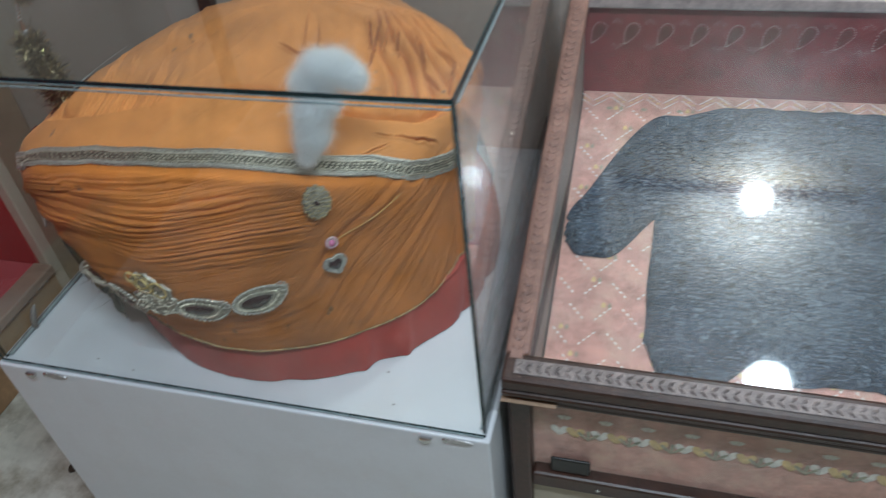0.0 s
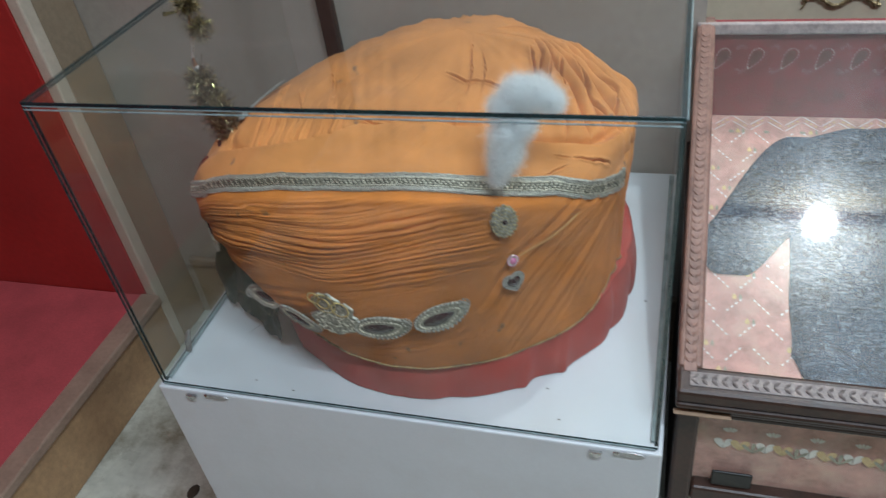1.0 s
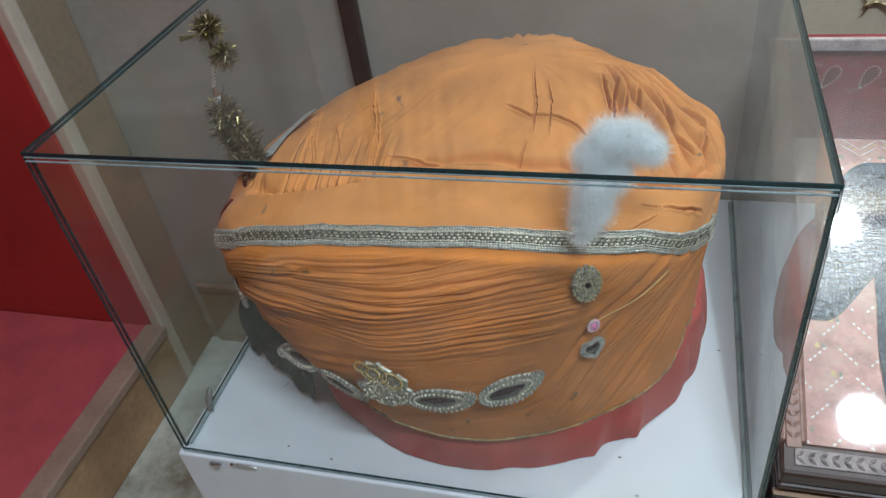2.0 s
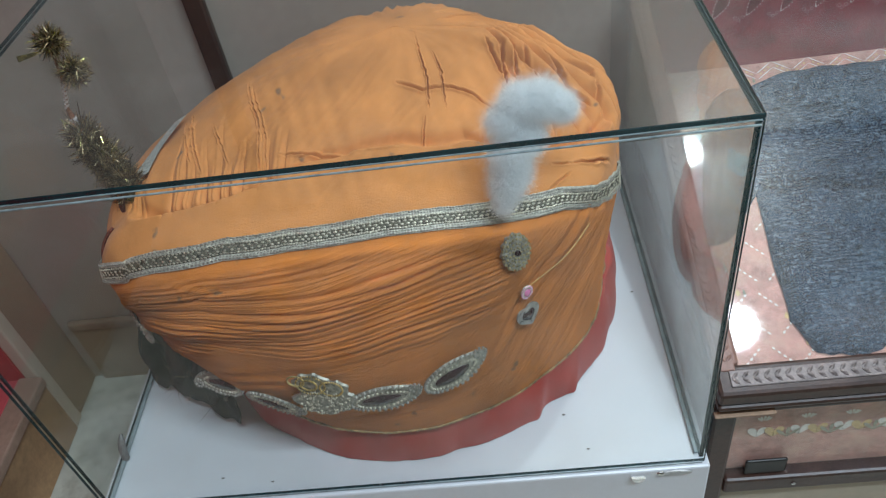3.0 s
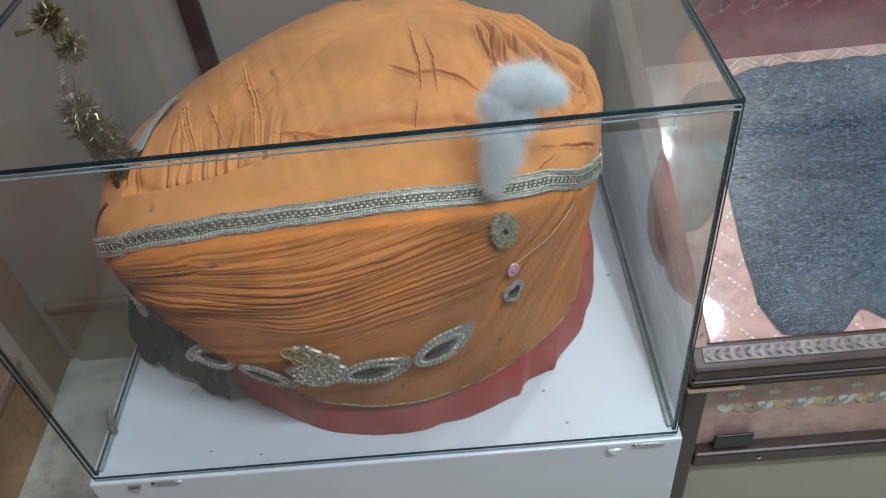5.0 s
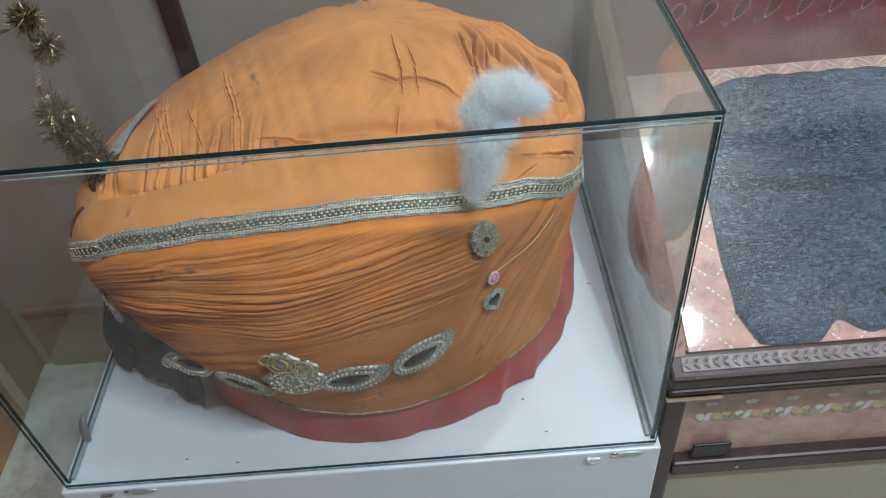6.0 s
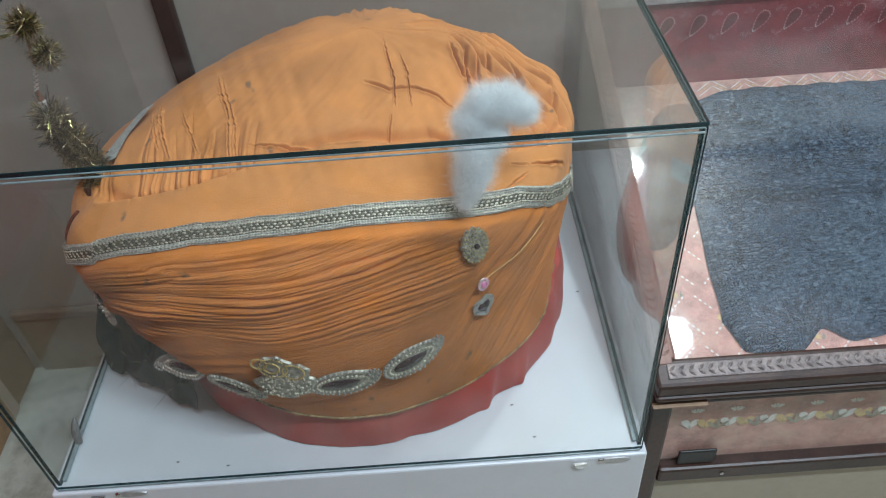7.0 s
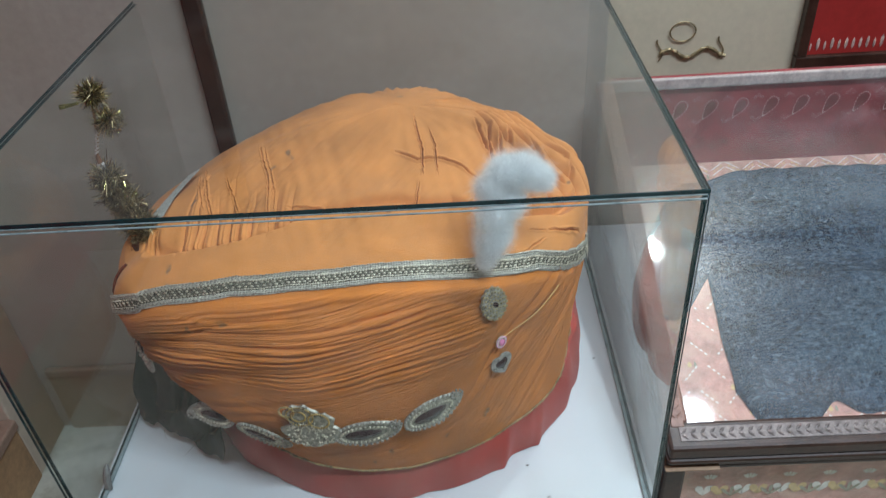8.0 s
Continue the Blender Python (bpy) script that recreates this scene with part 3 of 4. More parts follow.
# turned-in hem and lining
U, S = np.meshgrid(us[::3], np.linspace(0, 1, 8), indexing="ij")
H = hem_row(U)
rim = turban_point(U, H, cloth_relief(U, H))
mid = np.array([CX, CY, 0.0]) * np.array([1, 1, 0]) + rim * np.array([0, 0, 1])
local(grid_mesh("lining", rim + (mid - rim) * (0.10 * S[..., None]) + np.array([0, 0, 0.02]) * S[..., None], mat("dark_lining", (0.10, 0.02, 0.015), 0.9, vary=0.3), turban, "dark red inner lining", closed_u=True), turban)


def tube(bm, pts, radii, seg=8):
    rings = []
    for i, (q, r) in enumerate(zip(pts, radii)):
        a, b = pts[max(0, i - 1)], pts[min(len(pts) - 1, i + 1)]
        d = Vector(b - a).normalized()
        s1 = d.cross(Vector((0.3, 0.9, 0.2))).normalized()
        s2 = d.cross(s1)
        rings.append([bm.verts.new(Vector(q) + (s1 * math.cos(t) + s2 * math.sin(t)) * r) for t in np.linspace(0, 6.283, seg, endpoint=False)])
    for A, B in zip(rings[:-1], rings[1:]):
        for i in range(seg):
            bm.faces.new((A[i], A[(i + 1) % seg], B[(i + 1) % seg], B[i]))
    bm.faces.new(rings[0][::-1])
    bm.faces.new(rings[-1])


def ribbon(deg0, deg1, rows, n, lift, width, cross=7, wob=0.0):
    """A sheet that follows the cloth along rows(deg), of that width."""
    P = np.zeros((n, cross, 3))
    for i, dg in enumerate(np.linspace(deg0, deg1, n)):
        p, nn, t, up = on_turban(dg, rows(dg))
        p2 = on_turban(dg + 0.6, rows(dg + 0.6))[0]
        t = (p2 - p).normalized()
        up = nn.cross(t).normalized()
        base = p
        for j in range(cross):
            f = j / (cross - 1) * 2 - 1
            P[i, j] = base + nn * (lift * (1 - 0.5 * f ** 4)) + up * (f * width / 2)
    return P


def band_row(dg):
    return float(np.interp(dg, BAND_U, BAND_K))


def add_bead(bm, p, r, sub=1, flat=None):
    res = bmesh.ops.create_icosphere(bm, subdivisions=sub, radius=r)
    m = flat or Matrix.Identity(3)
    for v in res["verts"]:
        v.co = m @ v.co + p


SILVER = mat("silver_thread", (0.62, 0.58, 0.47), 0.38, metal=0.75, vary=0.3, scale=220, fine=1500, bump=0.5, dist=0.001)
GREY_THREAD = mat("dark_thread", (0.12, 0.11, 0.08), 0.6, metal=0.3, vary=0.5, scale=300, fine=1500, bump=0.5, dist=0.001)
GOLD = mat("brass_gold", (0.60, 0.45, 0.18), 0.3, metal=0.9, vary=0.35, scale=200, fine=900, bump=0.3, dist=0.0006)
TARNISH = mat("tarnished_silver", (0.40, 0.38, 0.32), 0.45, metal=0.55, vary=0.4, scale=300, fine=1200, bump=0.5, dist=0.0006)
PEARL = mat("pale_beads", (0.40, 0.385, 0.34), 0.32, metal=0.6, vary=0.3, scale=400, fine=900, bump=0.0)
STONE = mat("dark_stone", (0.035, 0.012, 0.016), 0.15, vary=0.4, scale=300, fine=900, bump=0.1, dist=0.0005)
PINKSTONE = mat("pink_stone", (0.72, 0.22, 0.42), 0.2, vary=0.2, scale=300, fine=900, bump=0.0)

BRAID = mat("braid_ground", (0.60, 0.58, 0.50), 0.55, metal=0.35, vary=0.35, scale=500, fine=1500, bump=0.6, dist=0.001)
braid = local(grid_mesh("braid", ribbon(211, 340, band_row, 260, 0.0014, 0.0165, 9), BRAID, turban, "silver metallic braid with beaded pattern"), turban)
core_ = ribbon(211, 340, band_row, 260, 0.0021, 0.0098, 5)
part_core = grid_mesh("braid_core", core_, GREY_THREAD, braid, "dark woven centre of the braid")
edge_bm, dark_bm, bead_bm = bmesh.new(), bmesh.new(), bmesh.new()
nb = 210
for i in range(nb):
    dg = 211.5 + 128 * i / (nb - 1)
    p, n, t, up = on_turban(dg, band_row(dg))
    p = p + n * 0.0022
    rot = Matrix((t, up, n)).transposed()
    for off, r, bm_ in ((0.0074, 0.0009, edge_bm), (-0.0074, 0.0009, edge_bm), (0.0056, 0.0006, edge_bm), (-0.0056, 0.0006, edge_bm), (0.0034, 0.0009, bead_bm), (0.0012 if i % 2 else -0.0012, 0.0010, bead_bm), (-0.0034, 0.0009, bead_bm)):
        add_bead(bm_, p + up * (off + RNG.normal(0, 0.0002)), r * RNG.uniform(0.8, 1.2), 1, rot @ Matrix.Diagonal((1.55, 0.9, 0.6)))
    z = 0.0022 if i % 2 else -0.0022
    add_bead(dark_bm, p + up * z - n * 0.0001, 0.0010, 1, rot @ Matrix.Diagonal((1.1, 0.9, 0.5)))
    add_bead(dark_bm, p + up * (-0.0022 if i % 2 else 0.0022) - n * 0.0002, 0.0007, 1, rot @ Matrix.Diagonal((1.3, 0.8, 0.5)))
part("edge_stitching", edge_bm, PEARL, braid, "pale silver stitched edge")
part("beadwork", bead_bm, SILVER, braid)
part("dark_weave", dark_bm, GREY_THREAD, braid, "dark woven thread")

# dark red cord along the end of the front wrap
cord = bmesh.new()
tube(cord, [np.array(on_turban(211.5 - 1.5 * f, 3.65 + 0.75 * f, 0.0015)[0]) for f in np.linspace(0, 1, 16)], [0.0013] * 16, 6)
local(part("end_cord", cord, mat("dark_red_cord", (0.16, 0.035, 0.02), 0.85, vary=0.3, scale=300), turban, "dark red stitched cord", smooth=True), turban)

# gold piping round the hem
pip = bmesh.new()
for dg in np.arange(240, 352, 0.42):
    p, n, t, up = on_turban(dg, float(np.interp(dg, HEM_U, HEM_K)))
    add_bead(pip, p + n * 0.0006, 0.0012 * RNG.uniform(0.7, 1.3), 1)
local(part("piping", pip, mat("gold_cord", (0.42, 0.27, 0.12), 0.5, metal=0.5, vary=0.4, scale=300), turban, "worn gold cord piping"), turban)

# a drawn gold thread across the front
thr = bmesh.new()
tp_ = [np.array(on_turban(305 + 15 * f, 2.95 + 0.95 * f, 0.0024)[0]) for f in np.linspace(0, 1, 30)]
tube(thr, tp_, [0.0005] * 30, 6)
local(part("pinned_thread", thr, mat("gold_thread", (0.66, 0.38, 0.12), 0.5, vary=0.2, scale=300), turban, "taut orange thread"), turban)


def frame_at(deg, k, turn, lift):
    p, n, t, up = on_turban(deg, k, lift)
    a = radians(turn)
    return p, (t * math.cos(a) + up * math.sin(a)).normalized(), (up * math.cos(a) - t * math.sin(a)).normalized(), n


def drop_outline(length, width, m=40):
    """A paisley drop: round at one end, drawn out and bent at the other."""
    pts = []
    for i in range(m):
        a = 2 * math.pi * i / m
        x, y = math.cos(a), math.sin(a)
        narrow = 1 - 0.28 * max(0.0, x) ** 1.5
        pts.append((x * length / 2, y * narrow * width / 2 + 0.16 * width * max(0.0, x) ** 2))
    return pts


def solid_plate(bm, p, X, Y, N, outline, thick, dome=0.0):
    bot = [bm.verts.new(p + X * x + Y * y) for x, y in outline]
    top = [bm.verts.new(p + X * x * 0.94 + Y * y * 0.94 + N * thick) for x, y in outline]
    mid = bm.verts.new(p + N * (thick + dome))
    m = len(outline)
    for i in range(m):
        j = (i + 1) % m
        bm.faces.new((bot[i], bot[j], top[j], top[i]))
        bm.faces.new((top[i], top[j], mid))


def paisley(p, X, Y, N, length, width, label):
    """A stitched brooch: plate, beaded rims and a dark drop stone."""
    bm = bmesh.new()
    solid_plate(bm, p, X, Y, N, drop_outline(length, width), 0.0016, 0.0006)
    b = local(part("brooch", bm, TARNISH, turban, label), turban)
    rim_, fine = bmesh.new(), bmesh.new()
    for x, y in drop_outline(length * 0.95, width * 0.95, 36):
        add_bead(rim_, p + X * x + Y * y + N * 0.0014, 0.0016 * RNG.uniform(0.85, 1.15), 1)
    for x, y in drop_outline(length * 0.72, width * 0.64, 34):
        add_bead(fine, p + X * (x - length * 0.04) + Y * y + N * 0.0020, 0.0012 * RNG.uniform(0.7, 1.2), 1)
    for a in np.linspace(0, 6.283, 9, endpoint=False):
        add_bead(rim_, p + X * (length * 0.43 + width * 0.17 * math.cos(a)) + Y * (width * 0.28 + width * 0.17 * math.sin(a)) + N * 0.0022, 0.0013, 1)
    part("bead_rim", rim_, PEARL, b, "pale beaded rim")
    part("inner_rim", fine, SILVER, b)
    st = bmesh.new()
    solid_plate(st, p - X * length * 0.06 + N * 0.0014, X, Y, N, drop_outline(length * 0.56, width * 0.42, 24), 0.0012, 0.001)
    part("stone", st, STONE, b, "dark red-black drop stone", smooth=True)
    return b


p, X, Y, N = frame_at(286.6, 2.10, 14, 0.003)
paisley(p, X, Y, N, 0.052, 0.027, "silver beaded paisley brooch with dark stone")
p, X, Y, N = frame_at(271.5, 1.80, 7, 0.003)
paisley(p, X, Y, N, 0.056, 0.027, "silver beaded paisley brooch with dark stone")
p, X, Y, N = frame_at(246.5, 1.42, -14, 0.003)
paisley(p, X, Y, N, 0.051, 0.023, "silver beaded paisley brooch with dark stone")
N = Vector((-0.35, -0.9, 0.25)).normalized()
X = (Vector((0.75, -0.42, -0.02)) - N * N.dot(Vector((0.75, -0.42, -0.02)))).normalized()
paisley(Vector((0.126, 0.045, 0.450)), -X, N.cross(-X), N, 0.046, 0.022, "silver beaded paisley brooch hanging clear")
N = Vector((-0.55, -0.80, 0.20)).normalized()
X = Vector((0.010, -0.014, -0.041))
X = (X - N * N.dot(X)).normalized()
paisley(Vector((0.0755, 0.0705, 0.5155)), X, N.cross(X), N, 0.060, 0.017, "narrow tarnished jewelled clasp on the turban end")

# bird-shaped brass brooch
p, X, Y, N = frame_at(259, 2.02, 6, 0.003)
X, Y = X * 1.2, Y * 1.3
bm = bmesh.new()
for cx, cy, rx_, ry_ in ((0.0, -0.006, 0.020, 0.012), (-0.003, 0.009, 0.012, 0.009), (0.011, 0.004, 0.008, 0.007)):
    solid_plate(bm, p + X * cx + Y * cy, X, Y, N, [(rx_ * math.cos(a) * (1 + 0.10 * math.sin(5 * a)), ry_ * math.sin(a) * (1 + 0.10 * math.sin(7 * a))) for a in np.linspace(0, 6.283, 36, endpoint=False)], 0.0018, 0.001)
bird = local(part("filigree_brooch", bm, TARNISH, turban, "brass and silver filigree bird brooch"), turban)
bm = bmesh.new()
for i in range(150):
    a, r = RNG.uniform(0, 6.283), math.sqrt(RNG.uniform(0.05, 1))
    add_bead(bm, p + X * (0.018 * r * math.cos(a)) + Y * (-0.006 + 0.011 * r * math.sin(a)) + N * 0.0026, RNG.uniform(0.0005, 0.0012), 1)
part("silver_grains", bm, SILVER, bird)
bm = bmesh.new()
for ring, (cx, cy, r0) in enumerate(((-0.003, 0.010, 0.009), (-0.004, 0.010, 0.005), (0.009, 0.006, 0.007), (-0.011, 0.014, 0.005))):
    for a in np.linspace(0, 6.283, 30, endpoint=False):
        add_bead(bm, p + X * (cx + r0 * math.cos(a)) + Y * (cy + 0.85 * r0 * math.sin(a)) + N * 0.003, 0.0009, 1)
part("wire_scrolls", bm, GOLD, bird, "bright brass wire scrolls")

# round medallion under the plume
p, X, Y, N = frame_at(300.8, 4.28, -8, 0.004)
bm = bmesh.new()
solid_plate(bm, p, X, Y, N, [(0.0112 * math.cos(a) * (1 + 0.06 * math.cos(12 * a)), 0.0135 * math.sin(a) * (1 + 0.06 * math.cos(12 * a))) for a in np.linspace(0, 6.283, 72, endpoint=False)], 0.002, 0.0022)
med = local(part("medallion", bm, TARNISH, turban, "round tarnished gold beaded medallion"), turban)
bm = bmesh.new()
for cnt, r, s in ((22, 1.0, 0.0013), (18, 0.76, 0.0011), (13, 0.52, 0.0011), (9, 0.30, 0.0009)):
    for a in np.linspace(0, 6.283, cnt, endpoint=False):
        add_bead(bm, p + X * (0.0105 * r * math.cos(a)) + Y * (0.0128 * r * math.sin(a)) + N * (0.0022 + 0.0024 * (1 - r)), s * RNG.uniform(0.8, 1.15), 1)
part("gold_beads", bm, mat("old_gold_beads", (0.48, 0.40, 0.22), 0.32, metal=0.7, vary=0.4, scale=400), med)
bm = bmesh.new()
add_bead(bm, p + N * 0.0042, 0.0022, 2)
part("center_stone", bm, STONE, med, "small black centre stone")

# pink bead and heart pendant
p, X, Y, N = frame_at(304.2, 3.08, 0, 0.003)
bm = bmesh.new()
solid_plate(bm, p, X, Y, N, [(0.0048 * math.cos(a), 0.0055 * math.sin(a)) for a in np.linspace(0, 6.283, 24, endpoint=False)], 0.0015, 0.001)
pend = local(part("pendant", bm, SILVER, turban, "silver pendant with pink bead and heart"), turban)
bm = bmesh.new()
for a in np.linspace(0, 6.283, 15, endpoint=False):
    add_bead(bm, p + X * (0.0046 * math.cos(a)) + Y * (0.0053 * math.sin(a)) + N * 0.0016, 0.0009, 1)
part("bead_ring", bm, mat("pale_pink_beads", (0.75, 0.45, 0.58), 0.3, vary=0.2, scale=300), pend)
bm = bmesh.new()
solid_plate(bm, p + N * 0.0014, X, Y, N, [(0.0030 * math.cos(a), 0.0036 * math.sin(a)) for a in np.linspace(0, 6.283, 24, endpoint=False)], 0.001, 0.0012)
part("pink_stone", bm, PINKSTONE, pend, "bright pink stone", smooth=True)
p, X, Y, N = frame_at(304.9, 2.50, 12, 0.0035)


def heart_outline(size, m=48):
    pts = []
    for i in range(m):
        a = 2 * math.pi * i / m
        x = 16 * math.sin(a) ** 3
        y = 13 * math.cos(a) - 5 * math.cos(2 * a) - 2 * math.cos(3 * a) - math.cos(4 * a)
        pts.append((0.55 * x * size / 32 + 0.45 * size * 0.46 * math.sin(a), 0.55 * (y + 2) * size / 32 + 0.45 * size * 0.46 * math.cos(a)))
    return pts


bm = bmesh.new()
solid_plate(bm, p, X, Y, N, [(x, y * 1.05) for x, y in heart_outline(0.0205)], 0.0014, 0.0002)
part("heart_plate", bm, TARNISH, pend)
bm = bmesh.new()
for scale_, cnt, rr in ((0.0200, 40, 0.0011), (0.0165, 36, 0.0009), (0.0135, 34, 0.0007)):
    for x, y in heart_outline(scale_, cnt):
        add_bead(bm, p + X * x + Y * y * 1.05 + N * 0.0018, rr, 1)
part("heart_rim", bm, mat("bright_silver", (0.50, 0.49, 0.46), 0.3, metal=0.9, vary=0.15, scale=300), pend, "bright silver heart rim")
bm = bmesh.new()
solid_plate(bm, p + N * 0.0012, X, Y, N, heart_outline(0.0125), 0.0012, 0.0008)
part("heart_stone", bm, STONE, pend, "dark heart stone", smooth=True)


def strands(name, roots, tips, bend, width, material, parent, label=""):
    """Many thin bent slivers, each from its root to its tip."""
    verts, faces = [], []
    for r, t, b in zip(roots, tips, bend):
        d = t - r
        side = np.cross(d, RNG.normal(size=3))
        side = side / (np.linalg.norm(side) + 1e-9) * width
        m = r + d * 0.55 + b
        i = len(verts)
        verts += [r - side, r + side, m - side * 0.8, m + side * 0.8, t]
        faces += [(i, i + 1, i + 3, i + 2), (i + 2, i + 3, i + 4)]
    me = bpy.data.meshes.new(name)
    me.from_pydata([tuple(v) for v in verts], [], faces)
    me.materials.append(material)
    ob = new(name, me)
    if parent:
        ob.parent = parent
    if label:
        ob["label"] = label
    return ob


# white down plume
DOWN = bpy.data.materials.new("white_down")
DOWN.use_nodes = True
nt = DOWN.node_tree
nt.nodes.remove(nt.nodes["Principled BSDF"])
df, tl_, mx_ = nt.nodes.new("ShaderNodeBsdfDiffuse"), nt.nodes.new("ShaderNodeBsdfTranslucent"), nt.nodes.new("ShaderNodeMixShader")
df.inputs[0].default_value = tl_.inputs[0].default_value = (0.96, 0.98, 0.99, 1)
mx_.inputs[0].default_value = 0.45
nt.links.new(df.outputs[0], mx_.inputs[1])
nt.links.new(tl_.outputs[0], mx_.inputs[2])
nt.links.new(mx_.outputs[0], nt.nodes["Material Output"].inputs["Surface"])
# soft lobes of down: centre, half width, share of the fibres
LOBES = [(np.array(c), r * 0.94, n) for c, r, n in (
    ((0.3625, 0.063, 0.585), 0.0075, 3), ((0.3655, 0.065, 0.595), 0.0110, 5), ((0.3690, 0.068, 0.605), 0.0155, 7), ((0.3710, 0.071, 0.620), 0.0165, 8),
    ((0.3690, 0.076, 0.640), 0.0140, 7), ((0.3790, 0.080, 0.651), 0.0150, 8), ((0.3930, 0.080, 0.651), 0.0155, 9), ((0.4050, 0.079, 0.645), 0.0115, 5), ((0.3840, 0.073, 0.629), 0.0120, 5))]
bm = bmesh.new()
for c, r, n in LOBES:
    add_bead(bm, Vector(c), r * 0.62, 3, Matrix.Diagonal((1.0, 0.9, 1.05)))
for v in bm.verts:
    v.co += Vector([0.0030 * noise.noise(v.co * 150 + Vector((i * 9.1, 0, 0))) + 0.0018 * noise.noise(v.co * 520 + Vector((i * 5.3, 0, 0))) for i in range(3)])
plume = local(part("plume", bm, DOWN, turban, "fluffy white down plume", smooth=True), turban)
roots, tips, bends = [], [], []
for c, r, n in LOBES:
    for i in range(n * 1700):
        v = RNG.normal(size=3)
        v /= np.linalg.norm(v)
        a = c + v * r * RNG.uniform(0.5, 0.86) * np.array([1, 0.9, 1])
        drift = RNG.normal(size=3)
        roots.append(a)
        tips.append(a + (v * RNG.uniform(-0.05, 0.42) + drift * 0.26) * r)
        bends.append(RNG.normal(size=3) * 0.0020)
strands("barbs", roots, tips, bends, 0.00004, DOWN, plume)

# tinsel tassel on a wire
TINSEL = mat("old_tinsel", (0.36, 0.26, 0.12), 0.35, metal=0.75, vary=0.6, scale=250, fine=900, bump=0.0)
nt = TINSEL.node_tree
pb = nt.nodes["Principled BSDF"]
geo_, rp_ = nt.nodes.new("ShaderNodeNewGeometry"), nt.nodes.new("ShaderNodeValToRGB")
rp_.color_ramp.elements[0].position, rp_.color_ramp.elements[1].position = 0.30, 1.0
rp_.color_ramp.elements[0].color, rp_.color_ramp.elements[1].color = (0.070, 0.052, 0.034, 1), (0.62, 0.50, 0.28, 1)
nt.links.new(geo_.outputs["Random Per Island"], rp_.inputs[0])
nt.links.new(rp_.outputs[0], pb.inputs["Base Color"])
BRIGHT = mat("bright_tinsel", (0.75, 0.58, 0.22), 0.2, metal=0.95, vary=0.4, scale=250, fine=900, bump=0.0)
WIRE_PTS = [np.array(q) for q in ((0.090, 0.146, 0.532), (0.073, 0.155, 0.554), (0.055, 0.165, 0.585), (0.0415, 0.173, 0.615), (0.040, 0.175, 0.633), (0.047, 0.176, 0.655), (0.0525, 0.176, 0.690))]


bm = bmesh.new()
tube(bm, WIRE_PTS, [0.004, 0.004, 0.004, 0.0035, 0.0014, 0.0012, 0.001])
tassel = local(part("tassel", bm, mat("copper_core", (0.36, 0.17, 0.10), 0.5, vary=0.3, scale=90), turban, "gold tinsel tassel on a thread-wound wire", smooth=True), turban)
bm = bmesh.new()
for i in range(40):
    f = i / 39
    c = WIRE_PTS[3] * (1 - f) + WIRE_PTS[4] * f if f < 0.5 else WIRE_PTS[4] * (2 - 2 * f) + WIRE_PTS[5] * (2 * f - 1)
    wide = 0.0036 if 0.25 < f < 0.5 else 0.0018
    add_bead(bm, Vector(c) + Vector((0.0005 * math.sin(i * 2.1), 0, 0)), wide, 1, Matrix.Diagonal((1, 1, 0.6)))
part("thread_winding", bm, mat("white_thread", (0.62, 0.58, 0.55), 0.8, vary=0.2, scale=300), tassel, "dirty white thread winding", smooth=True)
for nm, cnt, m_, wd in (("tinsel", 12000, TINSEL, 0.0003), ("glint_tinsel", 500, BRIGHT, 0.0005)):
    roots, tips, bends = [], [], []
    for i in range(cnt):
        f = RNG.uniform(0, 3)
        k_ = min(int(f), 2)
        c = WIRE_PTS[k_] + (WIRE_PTS[k_ + 1] - WIRE_PTS[k_]) * (f - k_)
        v = RNG.normal(size=3)
        v /= np.linalg.norm(v)
        r = 0.0265 - 0.0042 * f
        roots.append(c + v * 0.002)
        tips.append(c + v * r * RNG.uniform(0.25, 0.88) + np.array([-0.002, 0, 0.003]))
        bends.append(RNG.normal(size=3) * 0.0055)
    strands(nm, roots, tips, bends, wd, m_, tassel)
for nm, cnt, m_ in (("tip_tuft", 1800, TINSEL), ("tip_glints", 380, BRIGHT)):
    roots, tips, bends = [], [], []
    for i in range(cnt):
        c = np.array((0.0525, 0.176, 0.686)) if i % 2 else np.array((0.060, 0.173, 0.664))
        v = RNG.normal(size=3) + (np.array([0, 0, 0.3]) if i % 2 else np.array([0.5, 0, -0.3]))
        v /= np.linalg.norm(v)
        roots.append(c)
        tips.append(c + v * RNG.uniform(0.007, 0.0175))
        bends.append(RNG.normal(size=3) * 0.002)
    strands(nm, roots, tips, bends, 0.0004, m_, tassel)
bm = bmesh.new()
solid_plate(bm, Vector((0.030, 0.178, 0.677)), Vector((1, 0.2, 0.1)).normalized(), Vector((0, 0.3, 1)).normalized(), Vector((0, -1, 0.3)).normalized(), [(-0.008, -0.002), (0.008, -0.001), (0.008, 0.001), (-0.008, 0.0025)], 0.0003)
part("foil_strip", bm, BRIGHT, tassel, "bright foil strip")

# silver braid end on the far side of the crown
A, B = np.meshgrid(np.linspace(0, 1, 60), np.linspace(-1, 1, 7), indexing="ij")
P = turban_point(np.radians(181 + 19 * A + 1.2 * B), 5.50 - 0.55 * A + 0.20 * B, 0.006 + 0.0006 * waves(A * 160 + B * 3, 81, 0.6, 1.6))
local(grid_mesh("braid_end", P, mat("worn_silver_braid", (0.62, 0.60, 0.54), 0.5, metal=0.15, vary=0.45, scale=420, fine=900, bump=0.4), turban, "silver braid end on the far side"), turban)

